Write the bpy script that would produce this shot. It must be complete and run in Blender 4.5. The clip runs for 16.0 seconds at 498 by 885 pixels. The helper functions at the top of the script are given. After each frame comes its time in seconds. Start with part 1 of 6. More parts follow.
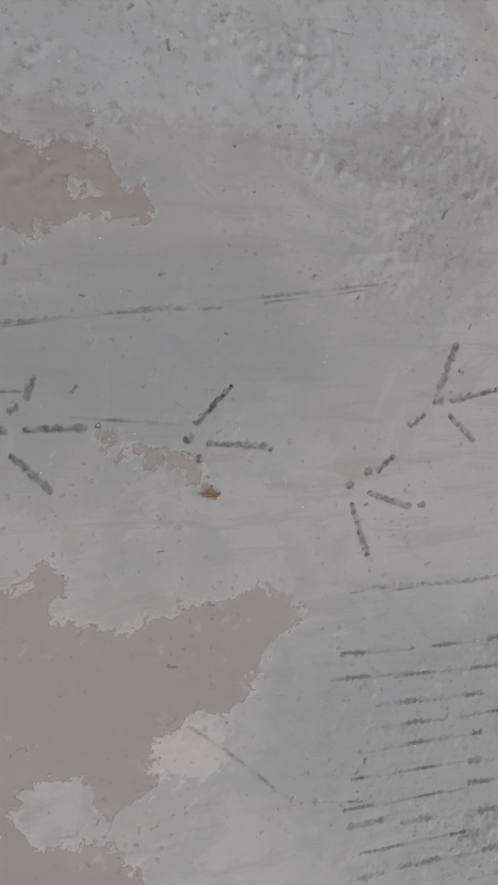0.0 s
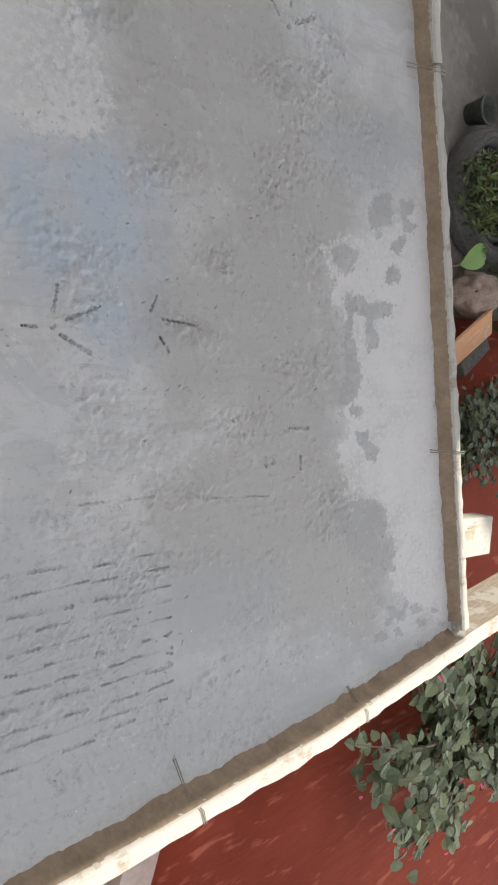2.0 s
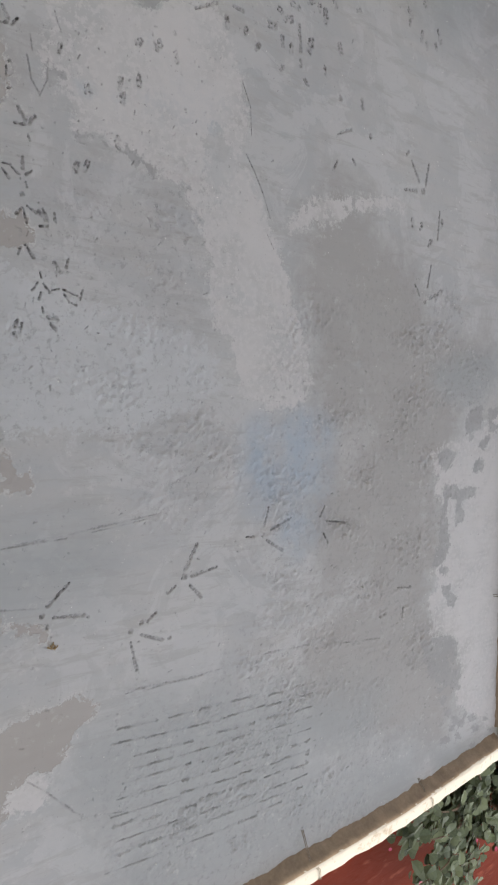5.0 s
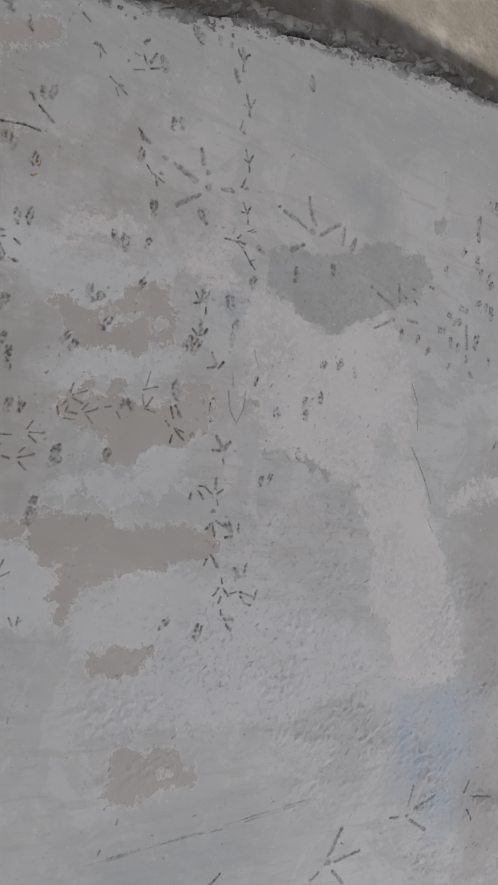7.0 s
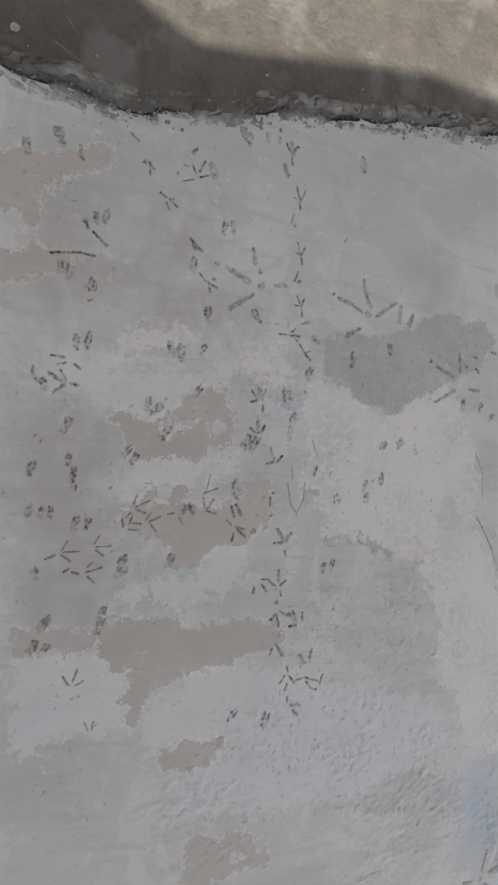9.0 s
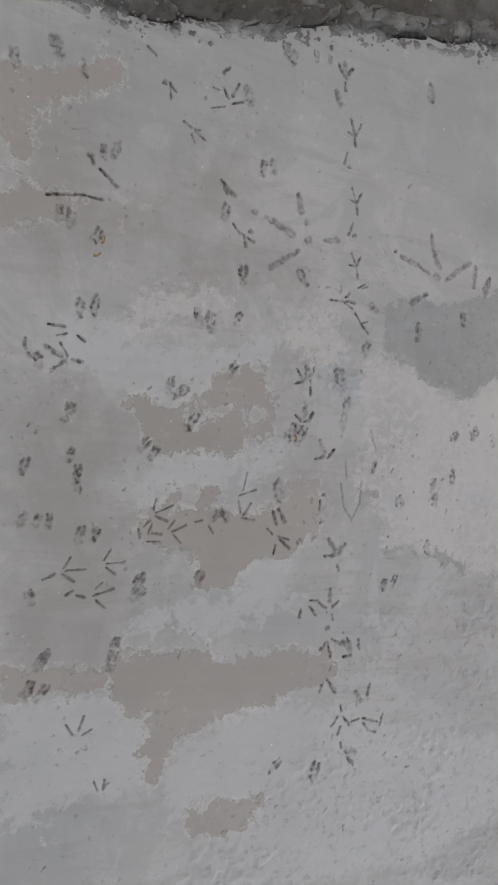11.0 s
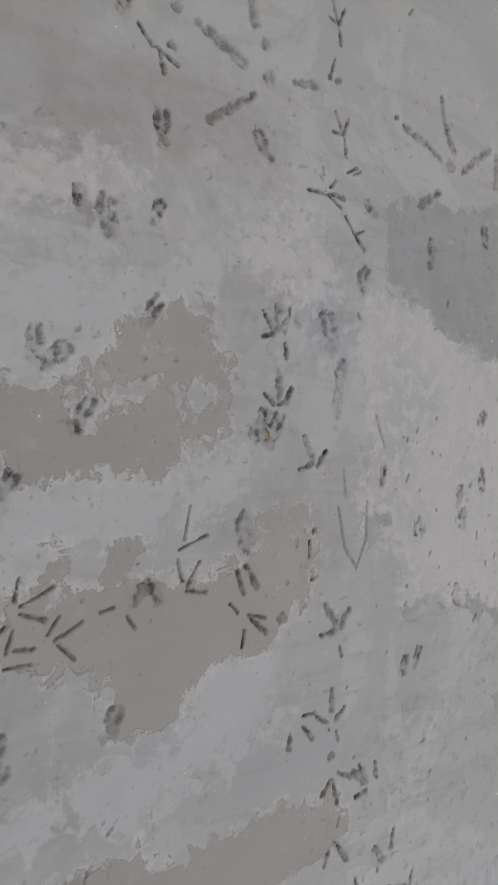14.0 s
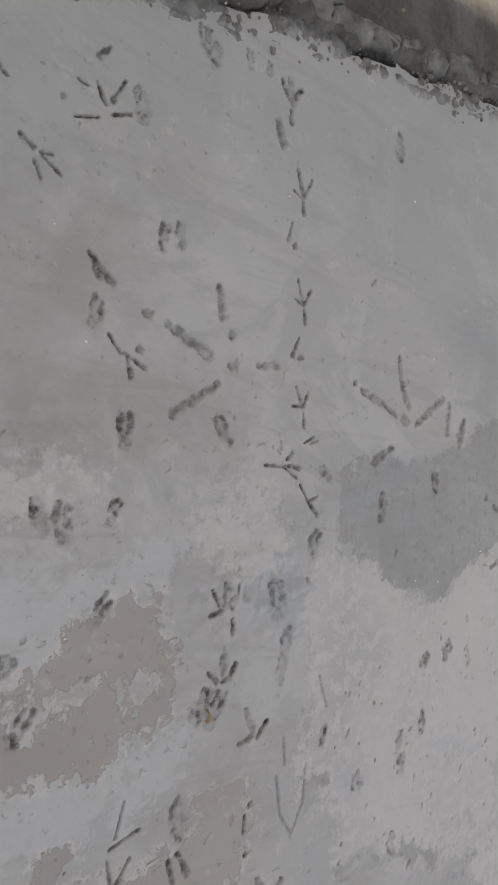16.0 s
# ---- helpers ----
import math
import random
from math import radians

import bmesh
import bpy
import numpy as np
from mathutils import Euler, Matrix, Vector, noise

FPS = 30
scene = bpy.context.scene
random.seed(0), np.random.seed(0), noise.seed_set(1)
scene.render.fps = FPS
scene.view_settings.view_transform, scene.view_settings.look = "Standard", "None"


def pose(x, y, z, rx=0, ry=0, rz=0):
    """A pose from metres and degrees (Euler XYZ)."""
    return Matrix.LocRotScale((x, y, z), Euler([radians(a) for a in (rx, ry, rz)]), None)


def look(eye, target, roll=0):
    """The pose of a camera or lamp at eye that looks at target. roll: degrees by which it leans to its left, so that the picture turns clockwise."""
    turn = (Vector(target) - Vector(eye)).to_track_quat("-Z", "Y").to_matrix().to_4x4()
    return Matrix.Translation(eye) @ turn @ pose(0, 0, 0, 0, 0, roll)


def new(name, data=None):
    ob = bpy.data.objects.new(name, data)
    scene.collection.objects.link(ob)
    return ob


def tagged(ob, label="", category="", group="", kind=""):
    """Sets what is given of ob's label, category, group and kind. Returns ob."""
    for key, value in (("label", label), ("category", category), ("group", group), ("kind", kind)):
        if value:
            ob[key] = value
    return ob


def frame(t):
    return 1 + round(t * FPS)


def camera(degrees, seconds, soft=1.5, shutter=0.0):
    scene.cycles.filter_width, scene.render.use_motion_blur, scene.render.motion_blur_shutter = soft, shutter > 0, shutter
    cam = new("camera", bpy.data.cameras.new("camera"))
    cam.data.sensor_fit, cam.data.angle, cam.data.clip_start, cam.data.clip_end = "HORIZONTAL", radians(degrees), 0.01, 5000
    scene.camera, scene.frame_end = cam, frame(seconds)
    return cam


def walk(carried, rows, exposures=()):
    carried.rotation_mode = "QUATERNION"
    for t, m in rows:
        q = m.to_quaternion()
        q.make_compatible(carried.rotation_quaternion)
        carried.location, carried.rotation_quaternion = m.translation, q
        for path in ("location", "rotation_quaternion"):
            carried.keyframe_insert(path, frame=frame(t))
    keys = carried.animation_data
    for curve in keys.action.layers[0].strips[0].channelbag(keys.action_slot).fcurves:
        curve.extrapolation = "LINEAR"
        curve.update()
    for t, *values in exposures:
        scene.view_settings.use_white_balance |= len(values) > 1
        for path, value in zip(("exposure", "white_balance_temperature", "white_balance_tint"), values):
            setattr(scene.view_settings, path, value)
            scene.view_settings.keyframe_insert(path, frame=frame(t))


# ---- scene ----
cam = camera(36.28, 16.0, soft=2.0)
PATH = [
    (0, -0.0096, 0.0376, 0.9464, -1.162, -21.428, -1.693),
    (0.5, 0.1158, 0.0755, 1.0444, -0.971, -25.835, -1.447),
    (1, 0.1705, 0.0923, 1.1283, -1.762, -33.156, -0.871),
    (1.5, 0.1948, 0.0784, 1.2147, -3.859, -39.340, -0.467),
    (2, 0.1987, 0.0630, 1.2849, -5.109, -43.960, -0.723),
    (2.5, 0.1677, 0.0552, 1.3172, -5.414, -45.746, -1.155),
    (3, 0.0848, 0.0899, 1.3299, -7.800, -46.380, 1.047),
    (3.5, -0.0928, 0.1832, 1.4124, -9.615, -42.525, 4.387),
    (3.7, -0.1685, 0.2125, 1.4394, -9.491, -42.623, 4.324),
    (5.8, -0.6098, 0.8319, 1.4942, -5.621, -40.036, 5.625),
    (6, -0.6242, 0.8927, 1.4908, -4.496, -39.265, 4.778),
    (6.5, -0.6658, 0.9487, 1.4728, -4.347, -36.155, 7.809),
    (7, -0.7076, 0.9783, 1.4539, -2.423, -33.396, 9.777),
    (7.5, -0.6700, 1.1774, 1.4633, -2.739, -31.721, 8.530),
    (8, -0.6709, 1.2919, 1.4748, -2.617, -28.444, 6.951),
    (8.5, -0.7052, 1.2818, 1.4815, -2.778, -27.941, 6.938),
    (9, -0.7287, 1.2479, 1.4789, -3.120, -28.017, 7.317),
    (9.2, -0.7363, 1.2463, 1.4809, -3.376, -27.953, 7.512),
    (11.3, -0.5965, 1.2379, 1.1736, -3.301, -25.798, 6.835),
    (11.5, -0.5908, 1.2395, 1.1839, -3.321, -25.559, 6.822),
    (12, -0.5881, 1.2285, 1.2000, -3.314, -24.319, 6.615),
    (12.5, -0.5188, 1.2354, 1.0377, -2.728, -23.720, 6.529),
    (13, -0.4618, 1.2122, 0.7687, -3.040, -25.079, 5.607),
    (13.5, -0.4089, 1.2137, 0.6129, -3.697, -36.007, 5.509),
    (14, -0.4239, 1.2357, 0.5831, -1.694, -38.789, 3.326),
    (14.5, -0.4200, 1.2817, 0.5884, -1.358, -39.339, 3.163),
    (15, -0.4199, 1.3465, 0.5993, -0.748, -40.633, 4.832),
    (15.5, -0.4305, 1.4121, 0.5994, 0.033, -41.346, 6.247),
    (16, -0.4434, 1.4531, 0.5958, -0.205, -41.730, 8.384),
]
walk(cam, [(t, pose(*p)) for t, *p in PATH], [(0.0, 1.46, 7700.0, 12.0), (1.5, 1.53, 7550.0, 10.5), (2.5, 1.84, 7350.0, 8.5), (3.7, 1.7, 7350.0, 9.0), (6.0, 1.58, 7500.0, 11.0), (9.0, 1.64, 7500.0, 11.0), (16.0, 1.56, 7550.0, 11.0)])

# ---- light ----
SUN_FROM = Vector((-0.35, 0.94, 0.0)).normalized()
SUN_UP = radians(58)
world = bpy.data.worlds.new("sky")
scene.world = world
world.use_nodes = True
wn = world.node_tree
sky = wn.nodes.new("ShaderNodeTexSky")
sky.sky_type, sky.sun_disc = "NISHITA", False
sky.sun_elevation, sky.sun_rotation = SUN_UP, math.atan2(SUN_FROM.x, SUN_FROM.y)
sky.air_density, sky.dust_density = 1.0, 0.8
haze = wn.nodes.new("ShaderNodeHueSaturation")
haze.inputs["Saturation"].default_value = 0.42
wn.links.new(sky.outputs[0], haze.inputs["Color"])
wn.links.new(haze.outputs[0], wn.nodes["Background"].inputs[0])
wn.nodes["Background"].inputs[1].default_value = 0.15
sun_data = bpy.data.lights.new("sun", "SUN")
sun_data.energy, sun_data.angle, sun_data.color = 2.6, radians(0.6), (1.0, 0.97, 0.92)
sun = new("sun", sun_data)
sun_way = SUN_FROM * math.cos(SUN_UP) + Vector((0, 0, math.sin(SUN_UP)))
sun.matrix_world = look(sun_way * 20, (0, 0, 0))

# ---- materials ----


def material(name):
    m = bpy.data.materials.new(name)
    m.use_nodes = True
    return m, m.node_tree, m.node_tree.nodes["Principled BSDF"]


def node(nt, kind, ins=(), **props):
    n = nt.nodes.new(kind)
    for key, value in props.items():
        setattr(n, key, value)
    for key, value in dict(ins).items():
        put(nt, n.inputs[key], value)
    return n


def put(nt, socket, value):
    if isinstance(value, bpy.types.NodeSocket):
        nt.links.new(value, socket)
    elif isinstance(value, bpy.types.Node):
        nt.links.new(value.outputs[0], socket)
    else:
        socket.default_value = value


def calc(nt, op, a, b=0.0, clamp=False):
    return node(nt, "ShaderNodeMath", {0: a, 1: b}, operation=op, use_clamp=clamp).outputs[0]


def grain(nt, scale, detail=4.0, rough=0.55, vector=None, distortion=0.0):
    n = node(nt, "ShaderNodeTexNoise", {"Scale": scale, "Detail": detail, "Roughness": rough, "Distortion": distortion})
    nt.links.new(vector if vector is not None else node(nt, "ShaderNodeTexCoord").outputs["Object"], n.inputs["Vector"])
    return n.outputs[0]


def ramp(nt, value, low, high, out_low=0.0, out_high=1.0):
    n = node(nt, "ShaderNodeMapRange", {"Value": value, "From Min": low, "From Max": high, "To Min": out_low, "To Max": out_high})
    return n.outputs[0]


def blend(nt, factor, a, b, kind="MIX"):
    n = node(nt, "ShaderNodeMix", {}, data_type="RGBA", blend_type=kind)
    put(nt, n.inputs[0], factor)
    for k, value in ((6, a), (7, b)):
        put(nt, n.inputs[k], (*value, 1.0) if isinstance(value, tuple) else value)
    return n.outputs[2]


def relief(nt, shader, height, strength=0.3, distance=0.004):
    b = node(nt, "ShaderNodeBump", {"Strength": strength, "Distance": distance, "Height": height})
    nt.links.new(b.outputs[0], shader.inputs["Normal"])


def simple(name, dark, light, scale=20.0, rough=0.7, bump=0.3, distance=0.003, detail=5.0, metal=0.0, stretch=(1, 1, 1), spots=None):
    """A two-tone grainy surface with a finer second grain."""
    m, nt, shader = material(name)
    co = node(nt, "ShaderNodeMapping", {"Scale": stretch})
    nt.links.new(node(nt, "ShaderNodeTexCoord").outputs["Object"], co.inputs[0])
    a = grain(nt, scale, detail, 0.6, co.outputs[0])
    b = grain(nt, scale * 6, 3.0, 0.6, co.outputs[0])
    mixed = calc(nt, "ADD", calc(nt, "MULTIPLY", a, 0.65), calc(nt, "MULTIPLY", b, 0.35))
    colour = blend(nt, ramp(nt, mixed, 0.34, 0.66), dark, light)
    if spots:
        colour = blend(nt, ramp(nt, grain(nt, scale * 0.35, 6.0, 0.65, co.outputs[0]), 0.52, 0.6), colour, spots)
    nt.links.new(colour, shader.inputs["Base Color"])
    shader.inputs["Roughness"].default_value = rough
    shader.inputs["Metallic"].default_value = metal
    relief(nt, shader, mixed, bump, distance)
    return m


def slab_material():
    m, nt, shader = material("cement_skim")
    stain = node(nt, "ShaderNodeAttribute", attribute_name="stain")
    wear_shade = node(nt, "ShaderNodeAttribute", attribute_name="wear_shade")
    one = node(nt, "ShaderNodeSeparateColor", {0: stain.outputs[0]})
    two = node(nt, "ShaderNodeSeparateColor", {0: wear_shade.outputs[0]})
    beige, pale, blue = one.outputs
    damp_shade, crumbly, dirt_shade = two.outputs
    brown = stain.outputs["Alpha"]
    slate = wear_shade.outputs["Alpha"]
    skin = node(nt, "ShaderNodeAttribute", attribute_name="skin").outputs["Fac"]
    ragged = calc(nt, "ADD", calc(nt, "MULTIPLY", grain(nt, 15.0, 9.0, 0.7, distortion=0.9), 0.55), calc(nt, "MULTIPLY", grain(nt, 58.0, 9.0, 0.74, distortion=0.6), 0.45))
    ragged2 = calc(nt, "ADD", calc(nt, "MULTIPLY", grain(nt, 9.0, 9.0, 0.7, distortion=0.6), 0.7), calc(nt, "MULTIPLY", grain(nt, 38.0, 6.0, 0.65), 0.3))
    torn = calc(nt, "ADD", calc(nt, "MULTIPLY", grain(nt, 13.0, 4.0, 0.6, distortion=0.7), 0.45), calc(nt, "MULTIPLY", grain(nt, 44.0, 9.0, 0.72), 0.55))
    broad = grain(nt, 2.6, 4.0, 0.55)
    mid = grain(nt, 11.0, 6.0, 0.6)
    fine = grain(nt, 190.0, 4.0, 0.6)
    pits = grain(nt, 75.0, 3.0, 0.6)
    streak = node(nt, "ShaderNodeMapping", {"Scale": (1.5, 9.0, 1.0), "Rotation": (0, 0, radians(10))})
    nt.links.new(node(nt, "ShaderNodeTexCoord").outputs["Object"], streak.inputs[0])
    swipe = grain(nt, 2.2, 5.0, 0.6, streak.outputs[0])

    def edge(field, noise_value, amount=1.5, width=0.05):
        v = calc(nt, "ADD", field, calc(nt, "MULTIPLY", calc(nt, "SUBTRACT", noise_value, 0.5), amount))
        return ramp(nt, v, 0.5 - width, 0.5 + width)

    grey = blend(nt, ramp(nt, broad, 0.35, 0.65), (0.375, 0.378, 0.38), (0.425, 0.42, 0.412))
    grey = blend(nt, ramp(nt, swipe, 0.4, 0.65, 0.0, 0.5), grey, (0.37, 0.385, 0.40))
    grey = blend(nt, ramp(nt, mid, 0.5, 0.72, 0.0, 0.55), grey, (0.46, 0.455, 0.45))
    film = grain(nt, 4.4, 10.0, 0.66, distortion=0.9)
    grey = blend(nt, ramp(nt, film, 0.5, 0.54, 0.0, 0.6), grey, (0.465, 0.467, 0.47))
    worn = grain(nt, 3.3, 10.0, 0.68, streak.outputs[0], 0.4)
    grey = blend(nt, ramp(nt, worn, 0.53, 0.6, 0.0, 0.5), grey, (0.345, 0.338, 0.328))
    grey = blend(nt, ramp(nt, grain(nt, 30.0, 7.0, 0.7), 0.55, 0.68, 0.0, 0.35), grey, (0.345, 0.34, 0.335))
    grey = blend(nt, calc(nt, "MULTIPLY", ramp(nt, blue, 0.15, 0.85), ramp(nt, mid, 0.38, 0.62, 0.4, 0.95)), grey, (0.33, 0.383, 0.438))
    grey = blend(nt, calc(nt, "MULTIPLY", edge(brown, ragged2, 1.8, 0.25), 0.75), grey, (0.312, 0.301, 0.289))
    # Slate: grey patches, and the dimmer light near the broken edge painted in.
    grey = blend(nt, calc(nt, "MULTIPLY", edge(slate, ragged2, 0.8, 0.3), 0.75), grey, (0.312, 0.329, 0.333))
    grey = blend(nt, calc(nt, "MULTIPLY", edge(skin, ragged, 3.4, 0.07), ramp(nt, mid, 0.3, 0.6, 0.5, 0.85)), grey, (0.462, 0.474, 0.485))
    light = calc(nt, "ADD", pale, calc(nt, "MULTIPLY", calc(nt, "SUBTRACT", torn, 0.5), 3.0))
    core = ramp(nt, light, 0.46, 0.53)
    fringe = calc(nt, "MULTIPLY", calc(nt, "MULTIPLY", ramp(nt, light, 0.05, 0.5), ramp(nt, pale, 0.02, 0.2)), ramp(nt, grain(nt, 62.0, 5.0, 0.7), 0.5, 0.57, 0.0, 0.75))
    grey = blend(nt, fringe, grey, (0.53, 0.52, 0.514))
    grey = blend(nt, calc(nt, "MULTIPLY", core, ramp(nt, grain(nt, 6.0, 8.0, 0.64, distortion=0.6), 0.38, 0.62, 0.3, 0.95)), grey, (0.51, 0.498, 0.494))
    # Bare beige mortar, with a bright broken rim where the skim has flaked off.
    field = calc(nt, "ADD", beige, calc(nt, "MULTIPLY", calc(nt, "SUBTRACT", ragged, 0.5), 3.0))
    bare = ramp(nt, field, 0.485, 0.515)
    rim = calc(nt, "MULTIPLY", ramp(nt, field, 0.3, 0.5), calc(nt, "SUBTRACT", 1.0, bare))
    grey = blend(nt, calc(nt, "MULTIPLY", rim, ramp(nt, grain(nt, 42.0, 8.0, 0.72, distortion=0.6), 0.46, 0.54, 0.0, 0.75)), grey, (0.57, 0.56, 0.545))
    colour = blend(nt, bare, grey, blend(nt, ramp(nt, broad, 0.4, 0.6), (0.333, 0.314, 0.298), (0.365, 0.346, 0.328)))
    # Moist patches, and the painted shadow rim below the pale skim.
    wet = calc(nt, "ADD", damp_shade, calc(nt, "MULTIPLY", calc(nt, "SUBTRACT", torn, 0.5), 3.2))
    colour = blend(nt, calc(nt, "MULTIPLY", ramp(nt, wet, 0.46, 0.54), ramp(nt, ragged2, 0.38, 0.62, 0.5, 1.0)), colour, (0.297, 0.298, 0.297))
    spill = calc(nt, "MULTIPLY", calc(nt, "MULTIPLY", ramp(nt, wet, 0.0, 0.5), ramp(nt, damp_shade, 0.02, 0.2)), ramp(nt, grain(nt, 70.0, 4.0, 0.65), 0.56, 0.62, 0.0, 0.7))
    colour = blend(nt, spill, colour, (0.27, 0.27, 0.27))
    colour = blend(nt, calc(nt, "MULTIPLY", ramp(nt, fine, 0.4, 0.75), 0.05), colour, (0.30, 0.30, 0.295))
    zone = ramp(nt, grain(nt, 5.2, 5.0, 0.6), 0.45, 0.6)
    colour = blend(nt, calc(nt, "MULTIPLY", calc(nt, "MULTIPLY", ramp(nt, pits, 0.66, 0.74), 0.4), zone), colour, (0.2, 0.2, 0.195))
    flakes = calc(nt, "MULTIPLY", zone, ramp(nt, grain(nt, 36.0, 8.0, 0.72), 0.57, 0.62, 0.0, 0.42))
    colour = blend(nt, flakes, colour, (0.51, 0.505, 0.495))
    zone2 = ramp(nt, grain(nt, 4.1, 5.0, 0.6, streak.outputs[0]), 0.48, 0.62)
    specks = calc(nt, "MULTIPLY", zone2, ramp(nt, grain(nt, 110.0, 2.0, 0.5), 0.66, 0.71, 0.0, 0.55))
    colour = blend(nt, specks, colour, (0.2, 0.2, 0.196))
    # Dark mottling in the crumbly parts imitates the shaded sides of lumps.
    relief_speck = calc(nt, "MULTIPLY", ramp(nt, crumbly, 0.1, 0.7), ramp(nt, grain(nt, 48.0, 6.0, 0.7), 0.55, 0.63, 0.0, 0.5))
    colour = blend(nt, relief_speck, colour, (0.25, 0.25, 0.247))
    # Print darkening: residue, with shade of the hollows painted into the colour.
    colour = blend(nt, calc(nt, "MULTIPLY", dirt_shade, ramp(nt, grain(nt, 150.0, 4.0), 0.3, 0.62, 0.35, 1.0)), colour, (0.045, 0.043, 0.04))
    nt.links.new(colour, shader.inputs["Base Color"])
    nt.links.new(ramp(nt, mid, 0.3, 0.7, 0.55, 0.8), shader.inputs["Roughness"])
    shader.inputs["Specular IOR Level"].default_value = 0.3
    rough_amount = ramp(nt, calc(nt, "ADD", crumbly, calc(nt, "MULTIPLY", calc(nt, "SUBTRACT", ragged2, 0.5), 1.2)), 0.3, 0.9, 0.02, 1.25)
    rough_amount = calc(nt, "MULTIPLY", rough_amount, ramp(nt, grain(nt, 6.5, 4.0, 0.6, streak.outputs[0]), 0.42, 0.6, 0.12, 1.0))
    lumps = calc(nt, "MULTIPLY", calc(nt, "ADD", calc(nt, "SUBTRACT", grain(nt, 34.0, 2.0, 0.45, distortion=0.8), 0.5), calc(nt, "MULTIPLY", calc(nt, "SUBTRACT", grain(nt, 80.0, 2.0, 0.5), 0.5), 0.2)), rough_amount)
    high = calc(nt, "ADD", calc(nt, "MULTIPLY", lumps, 0.5), calc(nt, "MULTIPLY", fine, 0.012))
    high = calc(nt, "ADD", high, calc(nt, "MULTIPLY", calc(nt, "MULTIPLY", ramp(nt, pits, 0.62, 0.76), -0.35), zone))
    high = calc(nt, "SUBTRACT", high, calc(nt, "MULTIPLY", bare, 0.07))
    high = calc(nt, "ADD", high, calc(nt, "MULTIPLY", grain(nt, 2.2, 2.0, 0.5, streak.outputs[0]), 0.6))
    relief(nt, shader, high, 0.8, 0.008)
    return m


def wood_material(name, dark, light, cement=0.5):
    """Sawn timber with long grain and a broken crust of cement."""
    m, nt, shader = material(name)
    co = node(nt, "ShaderNodeMapping", {"Scale": (1.2, 22.0, 22.0)})
    nt.links.new(node(nt, "ShaderNodeTexCoord").outputs["Object"], co.inputs[0])
    fibre = grain(nt, 5.0, 6.0, 0.65, co.outputs[0], 0.4)
    colour = blend(nt, ramp(nt, fibre, 0.35, 0.68), dark, light)
    crust = grain(nt, 9.0, 8.0, 0.66)
    cover = ramp(nt, crust, 0.62 - 0.3 * cement, 0.68 - 0.3 * cement)
    colour = blend(nt, calc(nt, "MULTIPLY", cover, 0.85), colour, (0.36, 0.35, 0.325))
    colour = blend(nt, calc(nt, "MULTIPLY", ramp(nt, grain(nt, 42.0, 5.0), 0.6, 0.7), 0.6), colour, dark)
    nt.links.new(colour, shader.inputs["Base Color"])
    shader.inputs["Roughness"].default_value = 0.82
    relief(nt, shader, calc(nt, "ADD", calc(nt, "MULTIPLY", fibre, 0.5), calc(nt, "MULTIPLY", crust, 0.8)), 0.6, 0.004)
    return m


def red_floor_material():
    m, nt, shader = material("red_oxide")
    co = node(nt, "ShaderNodeMapping", {"Scale": (1.0, 3.5, 1.0), "Rotation": (0, 0, radians(-38))})
    nt.links.new(node(nt, "ShaderNodeTexCoord").outputs["Object"], co.inputs[0])
    trowel = grain(nt, 4.2, 3.0, 0.5, co.outputs[0], 0.3)
    broad = grain(nt, 0.9, 5.0, 0.6)
    colour = blend(nt, ramp(nt, broad, 0.35, 0.65), (0.150, 0.023, 0.011), (0.220, 0.039, 0.020))
    # Paler streaks paint in the light caught along the trowel marks.
    colour = blend(nt, ramp(nt, trowel, 0.6, 0.72, 0.0, 0.6), colour, (0.40, 0.12, 0.075))
    colour = blend(nt, ramp(nt, grain(nt, 30.0, 5.0), 0.6, 0.75, 0.0, 0.4), colour, (0.19, 0.04, 0.025))
    nt.links.new(colour, shader.inputs["Base Color"])
    shader.inputs["Roughness"].default_value = 0.7
    shader.inputs["Specular IOR Level"].default_value = 0.08
    relief(nt, shader, calc(nt, "ADD", trowel, calc(nt, "MULTIPLY", grain(nt, 22.0, 4.0), 0.4)), 0.5, 0.02)
    return m


